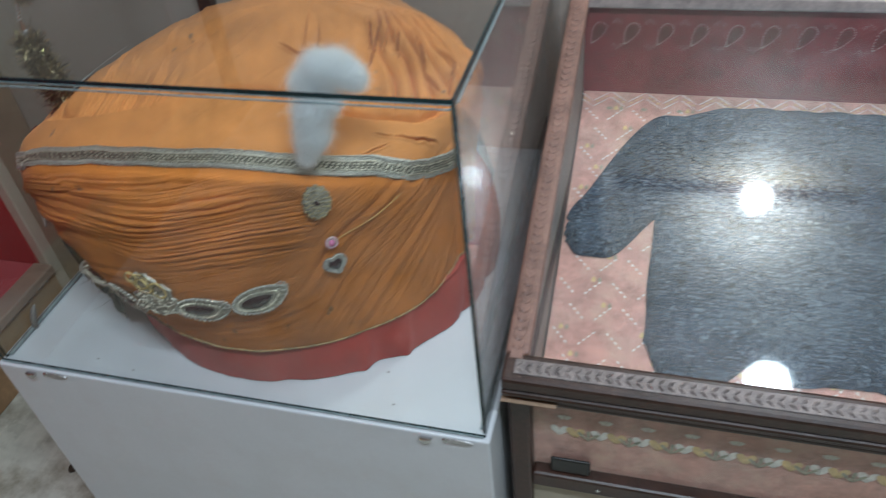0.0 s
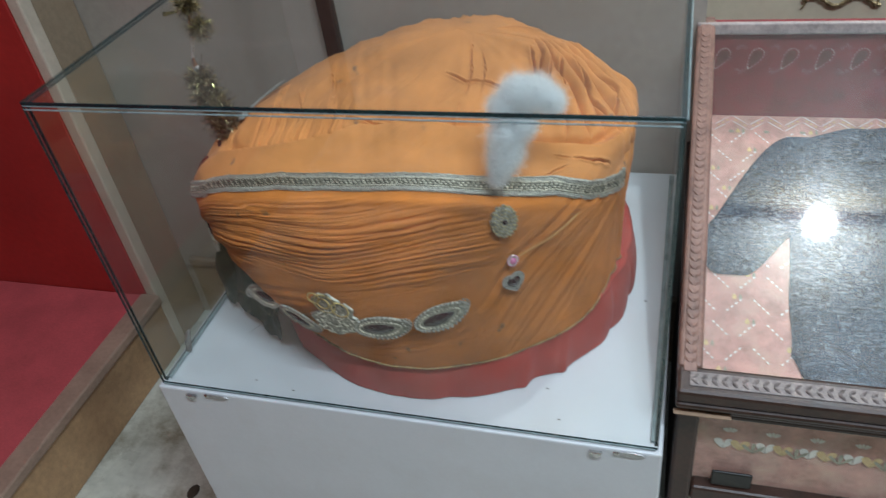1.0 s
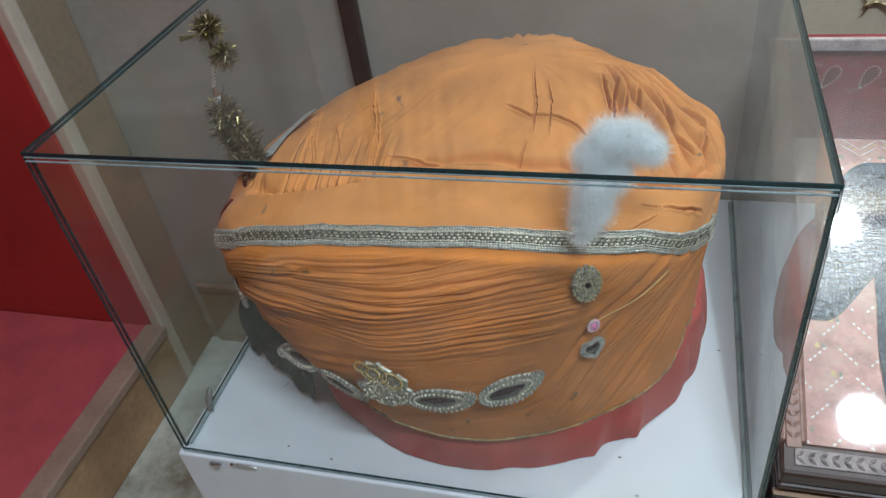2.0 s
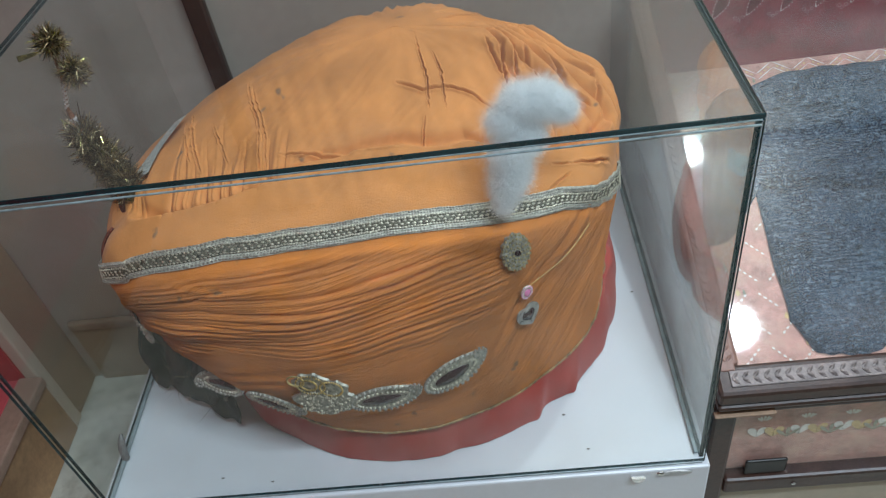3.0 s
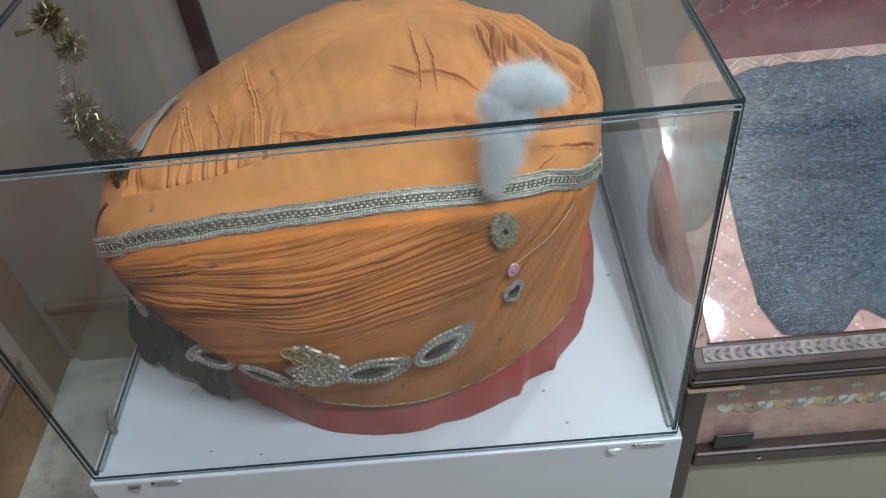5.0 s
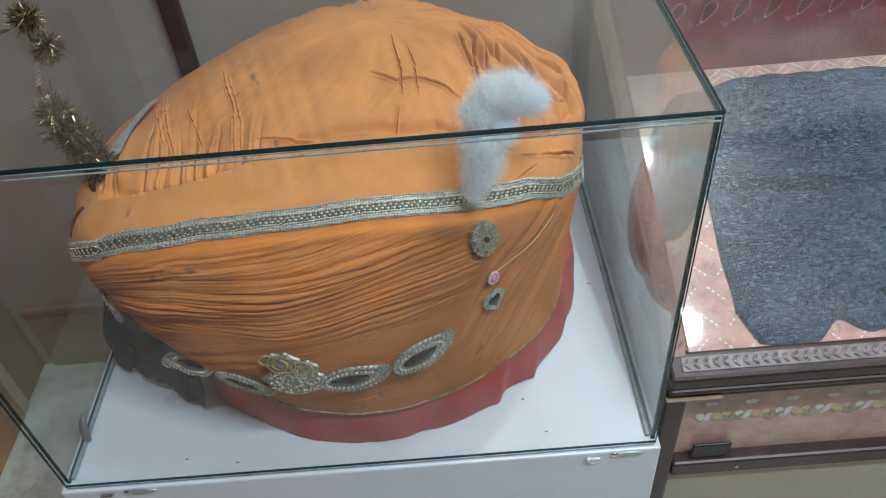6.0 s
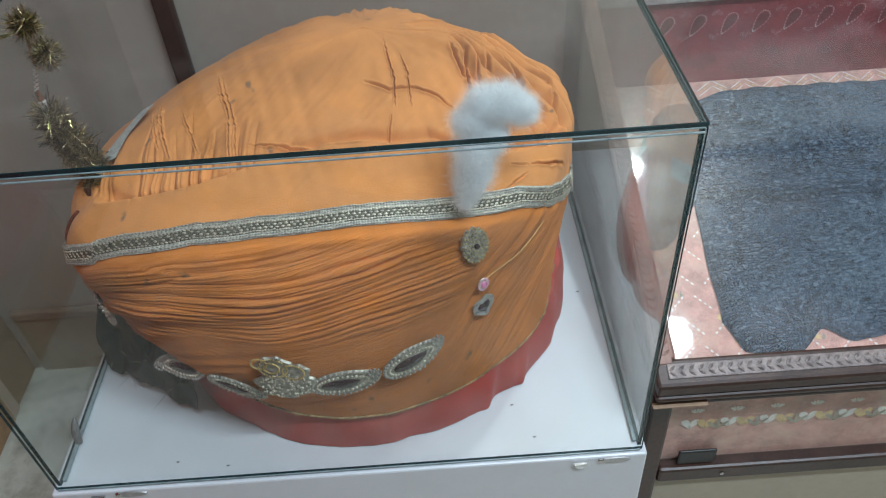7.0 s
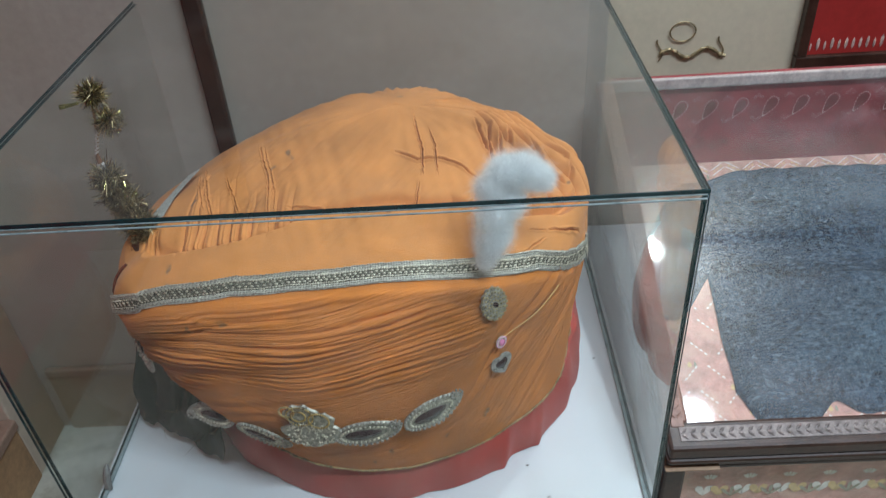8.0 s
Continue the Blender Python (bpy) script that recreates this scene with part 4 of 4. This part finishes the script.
# dark net cloth hanging from the turban's end
A, B = np.meshgrid(np.linspace(0, 1, 70), np.linspace(0, 1, 46), indexing="ij")
top = np.stack([0.062 + 0.072 * A, 0.104 - 0.040 * A, 0.522 - 0.075 * A - 0.012 * np.sin(A * 3.1)], -1)
bot = np.stack([0.012 + 0.100 * A, 0.128 - 0.062 * A, 0.364 - 0.003 * np.sin(A * 9 + 0.6) + 0.006 * waves(A * 40, 31, 0.6, 1.8)], -1)
P = top * (1 - B[..., None]) + bot * B[..., None]
amp = 0.008 * np.sin(B * 3.0) + 0.002
P = P + np.stack([amp * waves(A * 9 + 4 * B, 32, 0.6, 2.4), amp * 1.4 * waves(A * 12 - 3 * B, 33, 0.6, 2.4), amp * 0.5 * waves(A * 10 + 9 * B, 34, 0.6, 2.2)], -1)
NET = mat("dark_green_net", (0.030, 0.034, 0.024), 0.85, vary=0.5, scale=90, fine=900, bump=0.5, dist=0.0015, stain=(0.09, 0.085, 0.05), stain_amount=0.4, stain_scale=40)
net = local(grid_mesh("net_cloth", P, NET, turban, "crumpled dark green net cloth"), turban)
mod = net.modifiers.new("thick", "SOLIDIFY")
mod.thickness = 0.0012
roots, tips, bends = [], [], []
for i in range(90):
    a, b = RNG.integers(0, 70), RNG.integers(20, 46)
    c = P[a, b]
    roots.append(c)
    tips.append(c + RNG.normal(size=3) * 0.008 + np.array([-0.002, -0.003, 0]))
    bends.append(RNG.normal(size=3) * 0.002)
strands("gold_threads", roots, tips, bends, 0.0002, TINSEL, net)

# ---- cushion ----
cush = tagged(empty("cushion", (0.265, 0.222, Z0)), "round red cotton cushion with pinched folds under the turban", "cushion")
U, S = np.meshgrid(np.linspace(0, 2 * np.pi, 520, endpoint=False), np.linspace(0, 1, 40), indexing="ij")
d = np.degrees(U)
pinch = np.zeros_like(U)
for a, w_, h_ in ((304, 1.6, 0.003), (308, 3.0, -0.004), (316, 1.6, 0.004), (331, 5, 0.0028), (337, 1.5, -0.003), (345, 4, 0.0015), (352, 1.5, -0.004), (226, 9, 0.002), (262, 12, 0.002), (283, 3, -0.0015)):
    pinch = pinch + h_ * np.exp(-((d - a - 4 * (S - 0.3)) / w_) ** 2)
r = 0.1985 + pinch * (1 - 0.6 * S) + 0.0012 * waves(d / 5 + 2 * S, 21, 0.5, 2.0) + 0.0012 * between(d, 292, 356, 8) * waves(d / 2.2 + 5 * S, 24, 0.5, 1.8) + 0.0007 * waves(d * 1.1 - 3 * S, 25, 0.5, 1.8) + 0.004 * np.sin(np.pi * np.clip(S * 1.15, 0, 1))
r = r * np.where(S > 0.8, 1 - (S - 0.8) * 0.9, 1 - 0.035 * S)
zz = Z0 + 0.0012 + 0.058 * np.minimum(S / 0.85, 1.0) + 0.004 * soft(S, 0.8, 1.0)
cover = local(grid_mesh("cover", np.stack([0.265 + r * np.cos(U), 0.222 + r * np.sin(U), zz], -1), RED_CLOTH, cush, closed_u=True), cush)
bm = bmesh.new()
tube(bm, [np.array((0.265, 0.222, Z0 + 0.002)), np.array((0.265, 0.222, Z0 + 0.055))], [0.185, 0.175], 48)
local(part("filling", bm, RED_CLOTH, cush), cush)

# ---- wooden vitrine ----
VX, VY, VZ, SLOPE, VB = 0.511, 0.019, 0.409, 0.33, 0.455
VR = 1.75
vit = tagged(empty("wooden_vitrine", (VX, VY, 0)), "dark wooden sloped-top vitrine with carved frame and glass", "vitrine")


def sloped(name, x0, x1, y0, y1, dz0, dz1, material, bevel=0.0, label="", slope=None, smooth=False):
    """A board that lies parallel to the sloped top, dz0 to dz1 above it."""
    bm = box(bmesh.new(), (x0, y0, dz0), (x1, y1, dz1), bevel)
    for v in bm.verts:
        v.co.z += VZ + (SLOPE if slope is None else slope) * (v.co.y - VY)
    return local(part(name, bm, material, vit, label, smooth), vit)


sloped("glass_top", VX + 0.016, VR - 0.03, VY + 0.018, VB - 0.01, -0.009, -0.005, VGLASS, slope=GSLOPE).visible_shadow = False
front = sloped("front_rail", VX, VR, VY, VY + 0.024, -0.014, 0.0, WOOD, 0.003, "dark wooden top rail with a silvered carved strip")
left = sloped("left_rail", VX, VX + 0.020, VY + 0.024, VB, -0.014, 0.0, WOOD_LIGHT, 0.003)
strip = sloped("carved_strip", VX + 0.010, VR, VY + 0.006, VY + 0.0185, -0.001, 0.0012, CARVED, 0.0008, "silvered carved strip")
strip2 = sloped("carved_strip", VX + 0.0045, VX + 0.0155, VY + 0.0185, VB - 0.01, -0.001, 0.0012, WOOD_LIGHT, 0.0008)
# carved leaves along the strips
up_ = Vector((0, -SLOPE, 1)).normalized()
for rail, n, at, m_ in ((strip, 150, lambda i: (VX + 0.014 + i * 0.0080, VY + 0.0122), CARVED), (strip2, 48, lambda i: (VX + 0.010, VY + 0.028 + i * 0.0080), WOOD_LIGHT)):
    bm = bmesh.new()
    for i in range(n):
        x, y = at(i)
        along = Vector((1, 0, 0)) if rail is strip else Vector((0, 1, SLOPE)).normalized()
        cross = Vector((0, 1, SLOPE)).normalized() if rail is strip else Vector((1, 0, 0))
        c = Vector((x, y, VZ + SLOPE * (y - VY) + 0.001))
        for s in (-1, 1):
            dirn = (along * 0.75 + cross * 0.65 * s).normalized()
            rot = Matrix((dirn, up_.cross(dirn), up_)).transposed()
            add_bead(bm, c + cross * 0.0024 * s, 0.0032, 1, rot @ Matrix.Diagonal((1.25, 0.5, 0.45)))
    part("carving", bm, m_, rail)
# stepped moulding below the rail
for k, (dy, z0, z1) in enumerate(((-0.001, 0.3890, 0.3945), (0.003, 0.3835, 0.3887), (0.006, 0.3780, 0.3833), (0.010, 0.3725, 0.3778))):
    local(block("moulding", (VX + max(0.0, dy), VY + dy, z0), (VR, VY + 0.022, z1), WOOD, vit, bevel=0.0025), vit)
    local(block("side_moulding", (VX + max(0.0, dy), VY + 0.022, z0), (VX + 0.018, VB, z1), WOOD, vit, bevel=0.0025), vit)
local(block("split_strip", (VX - 0.001, VY - 0.0005, 0.3800), (VX + 0.046, VY + 0.0055, 0.3818), mat("raw_wood", (0.40, 0.26, 0.17), 0.6, vary=0.2, scale=60), vit, bevel=0.0008, label="pale splintered wood strip"), vit)
local(block("corner_post", (VX + 0.002, VY + 0.011, 0.0), (VX + 0.022, VY + 0.032, 0.372), WOOD, vit, bevel=0.003), vit)
local(block("upper_rail", (VX + 0.022, VY + 0.012, 0.366), (VR, VY + 0.022, 0.372), WOOD, vit, bevel=0.002), vit)
local(block("lower_rail", (VX + 0.022, VY + 0.010, 0.243), (VR, VY + 0.030, 0.264), WOOD, vit, bevel=0.003), vit)
local(block("lower_panel", (VX + 0.022, VY + 0.018, 0.0), (VR, VY + 0.026, 0.243), PANEL, vit), vit)
ob = local(block("front_glass", (VX + 0.022, VY + 0.017, 0.264), (VR, VY + 0.020, 0.366), GLASS, vit), vit)
ob.visible_shadow = False
bm = box(bmesh.new(), (VX + 0.006, VY + 0.032, -0.6), (VX + 0.016, VB - 0.009, -0.043))
for v in bm.verts:
    v.co.z = 0.0 if v.co.z < -0.3 else VZ - 0.045 + SLOPE * (v.co.y - VY)
local(part("side_panel", bm, SIDEWOOD, vit), vit)
bm = box(bmesh.new(), (VX + 0.006, VY + 0.024, -0.043), (VX + 0.016, VB - 0.009, -0.014))
for v in bm.verts:
    v.co.z += VZ + SLOPE * (v.co.y - VY)
local(part("side_frame", bm, WOOD_LIGHT, vit), vit)
local(block("back_panel", (VX, VB - 0.009, 0.0), (VR, VB - 0.001, 0.548), MAROON, vit, label="maroon printed cloth lining"), vit)
local(block("top_strip", (VX, VB - 0.016, 0.536), (VR, VB - 0.0095, 0.550), mat("glazing_strip", (0.45, 0.38, 0.36), 0.35, vary=0.2, scale=50), vit, bevel=0.002), vit)
BS, BZ, BY = 0.375, 0.285, 0.055
FY = 0.0425


def board_z(y):
    return BZ + BS * (y - BY)


bm = box(bmesh.new(), (VX + 0.018, BY, -0.008), (VR, VB - 0.010, 0.0))
for v in bm.verts:
    v.co.z += board_z(v.co.y)
local(part("lined_board", bm, PINK, vit, "salmon printed cloth lining"), vit)
local(block("lining_front", (VX + 0.022, FY, 0.262), (VR, FY + 0.003, 0.368), PINK, vit), vit)
local(block("catch", (0.550, VY + 0.0135, 0.2675), (0.586, VY + 0.0167, 0.2885), mat("black_plastic", (0.012, 0.011, 0.010), 0.4, vary=0.2), vit, bevel=0.002, label="small black plastic catch"), vit)
bm = bmesh.new()
add_bead(bm, Vector((0.5945, VY + 0.0095, 0.2535)), 0.0022, 2, Matrix.Diagonal((1, 0.5, 1)))
local(part("rail_nail", bm, STEEL, vit), vit)


def leaf(bm, c, X, Y, length, width, m=10):
    """A small flat printed leaf."""
    ring = []
    for i in range(m):
        a = 2 * math.pi * i / m
        x = math.cos(a)
        ring.append(bm.verts.new(c + X * (x * length / 2) + Y * (math.sin(a) * (1 - 0.55 * x) * width / 2)))
    bm.faces.new(ring)


PRINT_W = mat("printed_white", (0.80, 0.74, 0.68), 0.85, vary=0.1, scale=90)
PRINT_Y = mat("printed_yellow", (0.72, 0.50, 0.24), 0.85, vary=0.15, scale=90)
PRINT_G = mat("printed_green", (0.36, 0.33, 0.24), 0.85, vary=0.2, scale=90)
X0, Z_, F_ = Vector((1, 0, 0)), Vector((0, 0, 1)), Vector((0, -1, 0))
BU = Vector((0, 1, BS)).normalized()
prints = {"white_print": (bmesh.new(), PRINT_W), "yellow_print": (bmesh.new(), PRINT_Y), "green_print": (bmesh.new(), PRINT_G), "loop_print": (bmesh.new(), mat("printed_drops", (0.17, 0.040, 0.038), 0.85, vary=0.15, scale=90)), "pale_print": (bmesh.new(), mat("printed_dots", (0.58, 0.38, 0.35), 0.85, vary=0.15, scale=90))}
for i in range(26):
    x = 0.557 + i * 0.0358
    for s, key in ((-1, "white_print"), (1, "yellow_print")):
        c = Vector((x + (0.0140 if key == "yellow_print" else 0.0), FY - 0.0010, 0.3135))
        for sg in (-1, 1):
            dv = (X0 * sg * 0.42 + Z_ * 0.9).normalized()
            leaf(prints[key][0], c + dv * 0.0075 + F_ * (0.0004 if key == "yellow_print" else 0.0), -dv, F_.cross(dv), 0.0155, 0.0068)
    for sg in (-1, 0, 1):
        dv = (X0 * sg * 0.7 + Z_ * 0.8).normalized()
        leaf(prints["green_print"][0], Vector((x + 0.0255, FY - 0.0020, 0.3125)) + dv * 0.007, -dv, F_.cross(dv), 0.015, 0.0032)
    for j in range(5):
        dv = (X0 * (j - 2) * 0.4 + Z_).normalized()
        leaf(prints["white_print"][0], Vector((x + 0.004, FY - 0.0010, 0.3345)) + dv * 0.006, -dv, F_.cross(dv), 0.007, 0.002)
for y in np.arange(0.075, 0.43, 0.026):
    for i in range(44):
        x = VX + 0.03 + i * 0.0265 + (0.013 if int(y * 40) % 2 else 0)
        c = Vector((x, y, board_z(y) + 0.0012))
        up = Vector((0, -BS, 1)).normalized()
        zig = 1 if i % 2 else -1
        dv = (X0 * 0.7 + BU * 0.7 * zig).normalized()
        for q in (-1.2, -0.4, 0.4, 1.2):
            leaf(prints["white_print"][0], c + dv * q * 0.0075, dv, up.cross(dv), 0.0042, 0.0022, 6)
        if (i + int(y * 100)) % 3 == 0:
            leaf(prints["yellow_print"][0], c + BU * 0.010, BU, X0, 0.007, 0.0045, 8)
            leaf(prints["green_print"][0], c + BU * 0.010 + X0 * 0.006, BU, X0, 0.007, 0.003, 8)
# zigzag border along the back edge of the board
UPB = Vector((0, -BS, 1)).normalized()
for i in range(64):
    dv = (X0 * 0.82 + BU * (0.62 if i % 2 else -0.62)).normalized()
    c = Vector((VX + 0.02 + i * 0.0195, 0.4335, board_z(0.4335) + 0.0013))
    for off in (-0.0042, 0.0042):
        leaf(prints["white_print"][0], c + BU * off, dv, UPB.cross(dv), 0.0250, 0.0011, 8)
    for q in (-0.006, 0.0, 0.006):
        leaf(prints["yellow_print"][0], c + dv * q + UPB * 0.0002, dv, UPB.cross(dv), 0.0030, 0.0022, 6)
    if i % 2:
        leaf(prints["green_print"][0], c - BU * 0.013 + X0 * 0.010, X0, BU, 0.007, 0.004, 8)
# one row of leaning drops with dotted sprays between them on the back lining
for i in range(34):
    x = VX + 0.03 + i * 0.036
    c = Vector((x, VB - 0.0100, 0.505))
    lean = (X0 * 0.45 + Z_ * 0.9).normalized()
    side = F_.cross(lean)
    leaf(prints["loop_print"][0], c, -lean, side, 0.022, 0.010, 14)
    for a in np.linspace(0, 6.283, 22, endpoint=False):
        q = c - lean * math.cos(a) * 0.0135 + side * math.sin(a) * (1 - 0.55 * math.cos(a)) * 0.0062
        leaf(prints["pale_print"][0], q + F_ * 0.0003, X0, Z_, 0.0017, 0.0017, 6)
    for dx, dz in ((0.017, 0.013), (0.021, 0.016), (0.025, 0.013), (0.018, -0.014), (0.022, -0.017), (0.026, -0.014)):
        for a in np.linspace(0, 6.283, 7, endpoint=False):
            leaf(prints["pale_print"][0], c + X0 * (dx + 0.0017 * math.cos(a)) + Z_ * (dz + 0.0017 * math.sin(a)), X0, Z_, 0.0009, 0.0009, 5)
for nm, (bm_, m_) in prints.items():
    tagged(local(part(nm, bm_, m_, vit), vit), kind="stuff")

# ---- indigo garment inside the vitrine ----
coat = tagged(empty("folded_garment", (0.64, 0.2, board_z(0.2))), "dark indigo coarse woven garment laid flat on printed cloth", "garment")


def coat_mesh(name, left, right, y0f, y1f, x0, x1, n, m, lift, seed):
    A, B = np.meshgrid(np.linspace(0, 1, n), np.linspace(0, 1, m), indexing="ij")
    xx = x0 + (x1 - x0) * A
    ya, yb = y0f(xx), y1f(xx)
    xx = xx + 0.004 * waves(B * 14, seed + 9, 0.5, 1.6) * (A < 0.08)
    yy = ya + (yb - ya) * B
    edge = np.clip(np.minimum(np.minimum(A, 1 - A) * (x1 - x0), np.minimum(B, 1 - B) * np.maximum(yb - ya, 1e-4)) / 0.012, 0, 1)
    h = lift * np.sqrt(edge) + 0.0022 * edge * waves(xx * 60 + yy * 25, seed, 0.4, 1.6) + 0.0016 * edge * waves(yy * 110 - xx * 20, seed + 1, 0.5, 1.6)
    P = np.stack([xx, yy, board_z(yy) + 0.0018 + h], -1)
    return local(grid_mesh(name, P, DENIM, coat), coat)


def coat_bottom(x):
    return 0.128 - 0.008 * np.sin((x - 0.62) * 24) + 0.020 * np.exp(-((x - 0.72) / 0.018) ** 2) + 0.030 * soft(-x, -0.640, -0.618) + 0.0012 * waves(x * 300, 41, 0.5, 1.5)


def coat_top(x):
    return 0.428 - 0.10 * soft(-x, -0.70, -0.56) * 0.45 - 0.02 * soft(x, 0.80, 1.2) + 0.002 * waves(x * 120, 42, 0.5, 1.5)


coat_mesh("body", 0, 0, coat_bottom, coat_top, 0.621, 1.32, 300, 130, 0.008, 43)
coat_mesh("sleeve", 0, 0, lambda x: 0.238 + 0.059 * soft(x, 0.575, 0.64) + 0.014 * soft(-x, -0.552, -0.532) ** 2, lambda x: 0.276 + 0.136 * soft(x, 0.525, 0.625) ** 0.7, 0.532, 0.660, 90, 70, 0.011, 51)
P = np.zeros((220, 6, 3))
for i, x in enumerate(np.linspace(0.632, 1.30, 220)):
    for j in range(6):
        y = 0.288 - 0.012 * (x - 0.63) + (j - 2.5) * 0.0035 + 0.002 * math.sin(x * 50)
        P[i, j] = (x, y, board_z(y) + 0.0085 + 0.011 * math.sin(j / 5 * 3.14) + 0.001 * math.sin(x * 130))
local(grid_mesh("folded_edge", P, DENIM, coat), coat)

# ---- small things on the case, the plinth and the wall ----


def clip_pair(x):
    """A half-round glass clip, its screw and the pale plate beside it."""
    bm = bmesh.new()
    pts = [(0.0058 * math.cos(a), 0.0066 * math.sin(a)) for a in np.linspace(math.pi, 2 * math.pi, 20)]
    solid_plate(bm, Vector((x, -0.0042, Z0 - 0.0050)), Vector((1, 0, 0)), Vector((0, 0, 1)), Vector((0, -1, 0)), pts, 0.003, 0.0008)
    c = local(part("clip", bm, STEEL, plinth, "shiny half-round steel glass clip", smooth=False), plinth)
    bm = bmesh.new()
    add_bead(bm, Vector((x + 0.018, -0.0045, Z0 - 0.0045)), 0.0030, 2, Matrix.Diagonal((1.1, 0.6, 1.0)))
    part("screw", bm, STEEL, c)
    bm = bmesh.new()
    solid_plate(bm, Vector((x + 0.030, -0.0042, Z0 - 0.0046)), Vector((1, 0, 0)), Vector((0, 0, 1)), Vector((0, -1, 0)), [(0.013 * math.cos(a), 0.0034 * math.sin(a)) for a in np.linspace(0, 6.283, 24, endpoint=False)], 0.0012, 0.0004)
    part("clip_plate", bm, mat("dull_alloy", (0.42, 0.42, 0.42), 0.4, metal=0.6, vary=0.2, scale=90), c)


clip_pair(0.447)
clip_pair(0.035)
# hook on the side pane
bm = bmesh.new()
tube(bm, [np.array(q) for q in ((0.006, 0.046, 0.352), (0.0055, 0.050, 0.362), (0.0055, 0.055, 0.369), (0.0055, 0.059, 0.3725))], [0.0032, 0.0036, 0.003, 0.0012], 8)
local(part("side_clip", bm, mat("grey_clip", (0.22, 0.21, 0.20), 0.5, metal=0.3, vary=0.3), case, "small grey clip on the side pane"), case)

# brass ornament fixed low on the wall behind the vitrine
orn = tagged(empty("wall_ornament", (0.70, RECESS_Y, 0.46)), "tarnished brass ring and curled bracket on the wall", "ornament")
OLD_BRASS = mat("old_brass", (0.33, 0.25, 0.14), 0.45, metal=0.6, vary=0.4, scale=120)
bm = bmesh.new()
tube(bm, [np.array((0.688 + 0.019 * math.cos(a), RECESS_Y - 0.004, 0.497 + 0.015 * math.sin(a))) for a in np.linspace(0, 6.2, 26)], [0.0012] * 26, 6)
local(part("ring", bm, OLD_BRASS, orn), orn)
bm = bmesh.new()
tube(bm, [np.array((0.656 + 0.10 * f, RECESS_Y - 0.004, 0.463 + 0.007 * math.sin(f * 11))) for f in np.linspace(0, 1, 26)], [0.0018 + 0.002 * abs(math.sin(i * 1.3)) for i in range(26)], 6)
for x in (0.656, 0.748):
    tube(bm, [np.array((x + 0.005 * math.sin(f * 5), RECESS_Y - 0.003, 0.452 + 0.034 * f)) for f in np.linspace(0, 1, 9)], [0.0012] * 9, 6)
local(part("bracket", bm, OLD_BRASS, orn), orn)

# red framed board on the wall
RX0, RZ0 = 0.860, 0.432
rb = tagged(empty("red_wall_panel", (RX0, RECESS_Y, RZ0)), "red panel in a dark frame with pale fringe along its foot", "panel")
local(block("panel_face", (RX0 + 0.015, RECESS_Y - 0.010, RZ0 + 0.02), (1.9, RECESS_Y - 0.002, 1.30), RED_PAINT, rb), rb)
local(block("bottom_frame", (RX0, RECESS_Y - 0.018, RZ0), (1.91, RECESS_Y - 0.002, RZ0 + 0.0195), WOOD, rb, bevel=0.002), rb)
local(block("side_frame", (RX0, RECESS_Y - 0.018, RZ0 + 0.02), (RX0 + 0.0145, RECESS_Y - 0.002, 1.30), WOOD, rb, bevel=0.002), rb)
bm = bmesh.new()
for i in range(90):
    x = RX0 + 0.02 + i * 0.0105
    h_ = 0.013 + 0.008 * abs(math.sin(i * 1.7))
    add_bead(bm, Vector((x, RECESS_Y - 0.0108, RZ0 + 0.026 + h_ / 2)), h_ / 2, 1, Matrix.Diagonal((0.28, 0.15, 1.0)))
local(part("fringe", bm, mat("pale_fringe", (0.60, 0.40, 0.36), 0.8, vary=0.3, scale=200), rb, "pale fringe"), rb)

# wall lamp and ceiling lights
GLOW = glow_mat("lamp_glass", (1.0, 0.98, 0.95), 25.0)
wl = tagged(empty("wall_lamp", (BULB.x, RECESS_Y, BULB.z)), "white bulb lamp in a plain holder on the wall", "lamp")
bm = bmesh.new()
tube(bm, [np.array((BULB.x, RECESS_Y, BULB.z + 0.045)), np.array((BULB.x, BULB.y, BULB.z + 0.050)), np.array((BULB.x, BULB.y, BULB.z + 0.032))], [0.02, 0.016, 0.016], 16)
local(part("holder", bm, CEIL, wl, smooth=False), wl)
cl = tagged(empty("ceiling_light", (0.98, 0.16, 2.08)), "square white ceiling light fitting", "light")
local(block("fitting", (0.86, 0.02, 2.056), (1.10, 0.30, 2.0798), CEIL, cl, bevel=0.004), cl)
tl = tagged(empty("tube_light", (1.02, -0.60, 2.08)), "long white tube light fitting on the ceiling", "light")
local(block("fitting", (0.34, -0.67, 2.036), (1.70, -0.53, 2.0798), CEIL, tl, bevel=0.004), tl)

# specks and scratches on the plinth top
bm = bmesh.new()
for x, y in ((0.411, 0.020), (0.395, 0.055), (0.10, 0.02), (0.145, 0.013), (0.478, 0.19)):
    add_bead(bm, Vector((x, y, Z0 + 0.0006)), 0.0011, 1, Matrix.Diagonal((1.6, 0.7, 0.4)))
tagged(part("grit", bm, mat("grit_grey", (0.10, 0.09, 0.08), 0.9)), "few dark specks of grit on the white plinth top", "grit", kind="stuff")
bm = bmesh.new()
add_bead(bm, Vector((-0.137, 0.080, 0.0012)), 0.011, 2, Matrix.Diagonal((0.8, 1.1, 0.08)))
tagged(part("floor_blot", bm, mat("blot_brown", (0.05, 0.035, 0.022), 0.7, vary=0.3)), "dark brown dried blot on the marble floor", "blot")
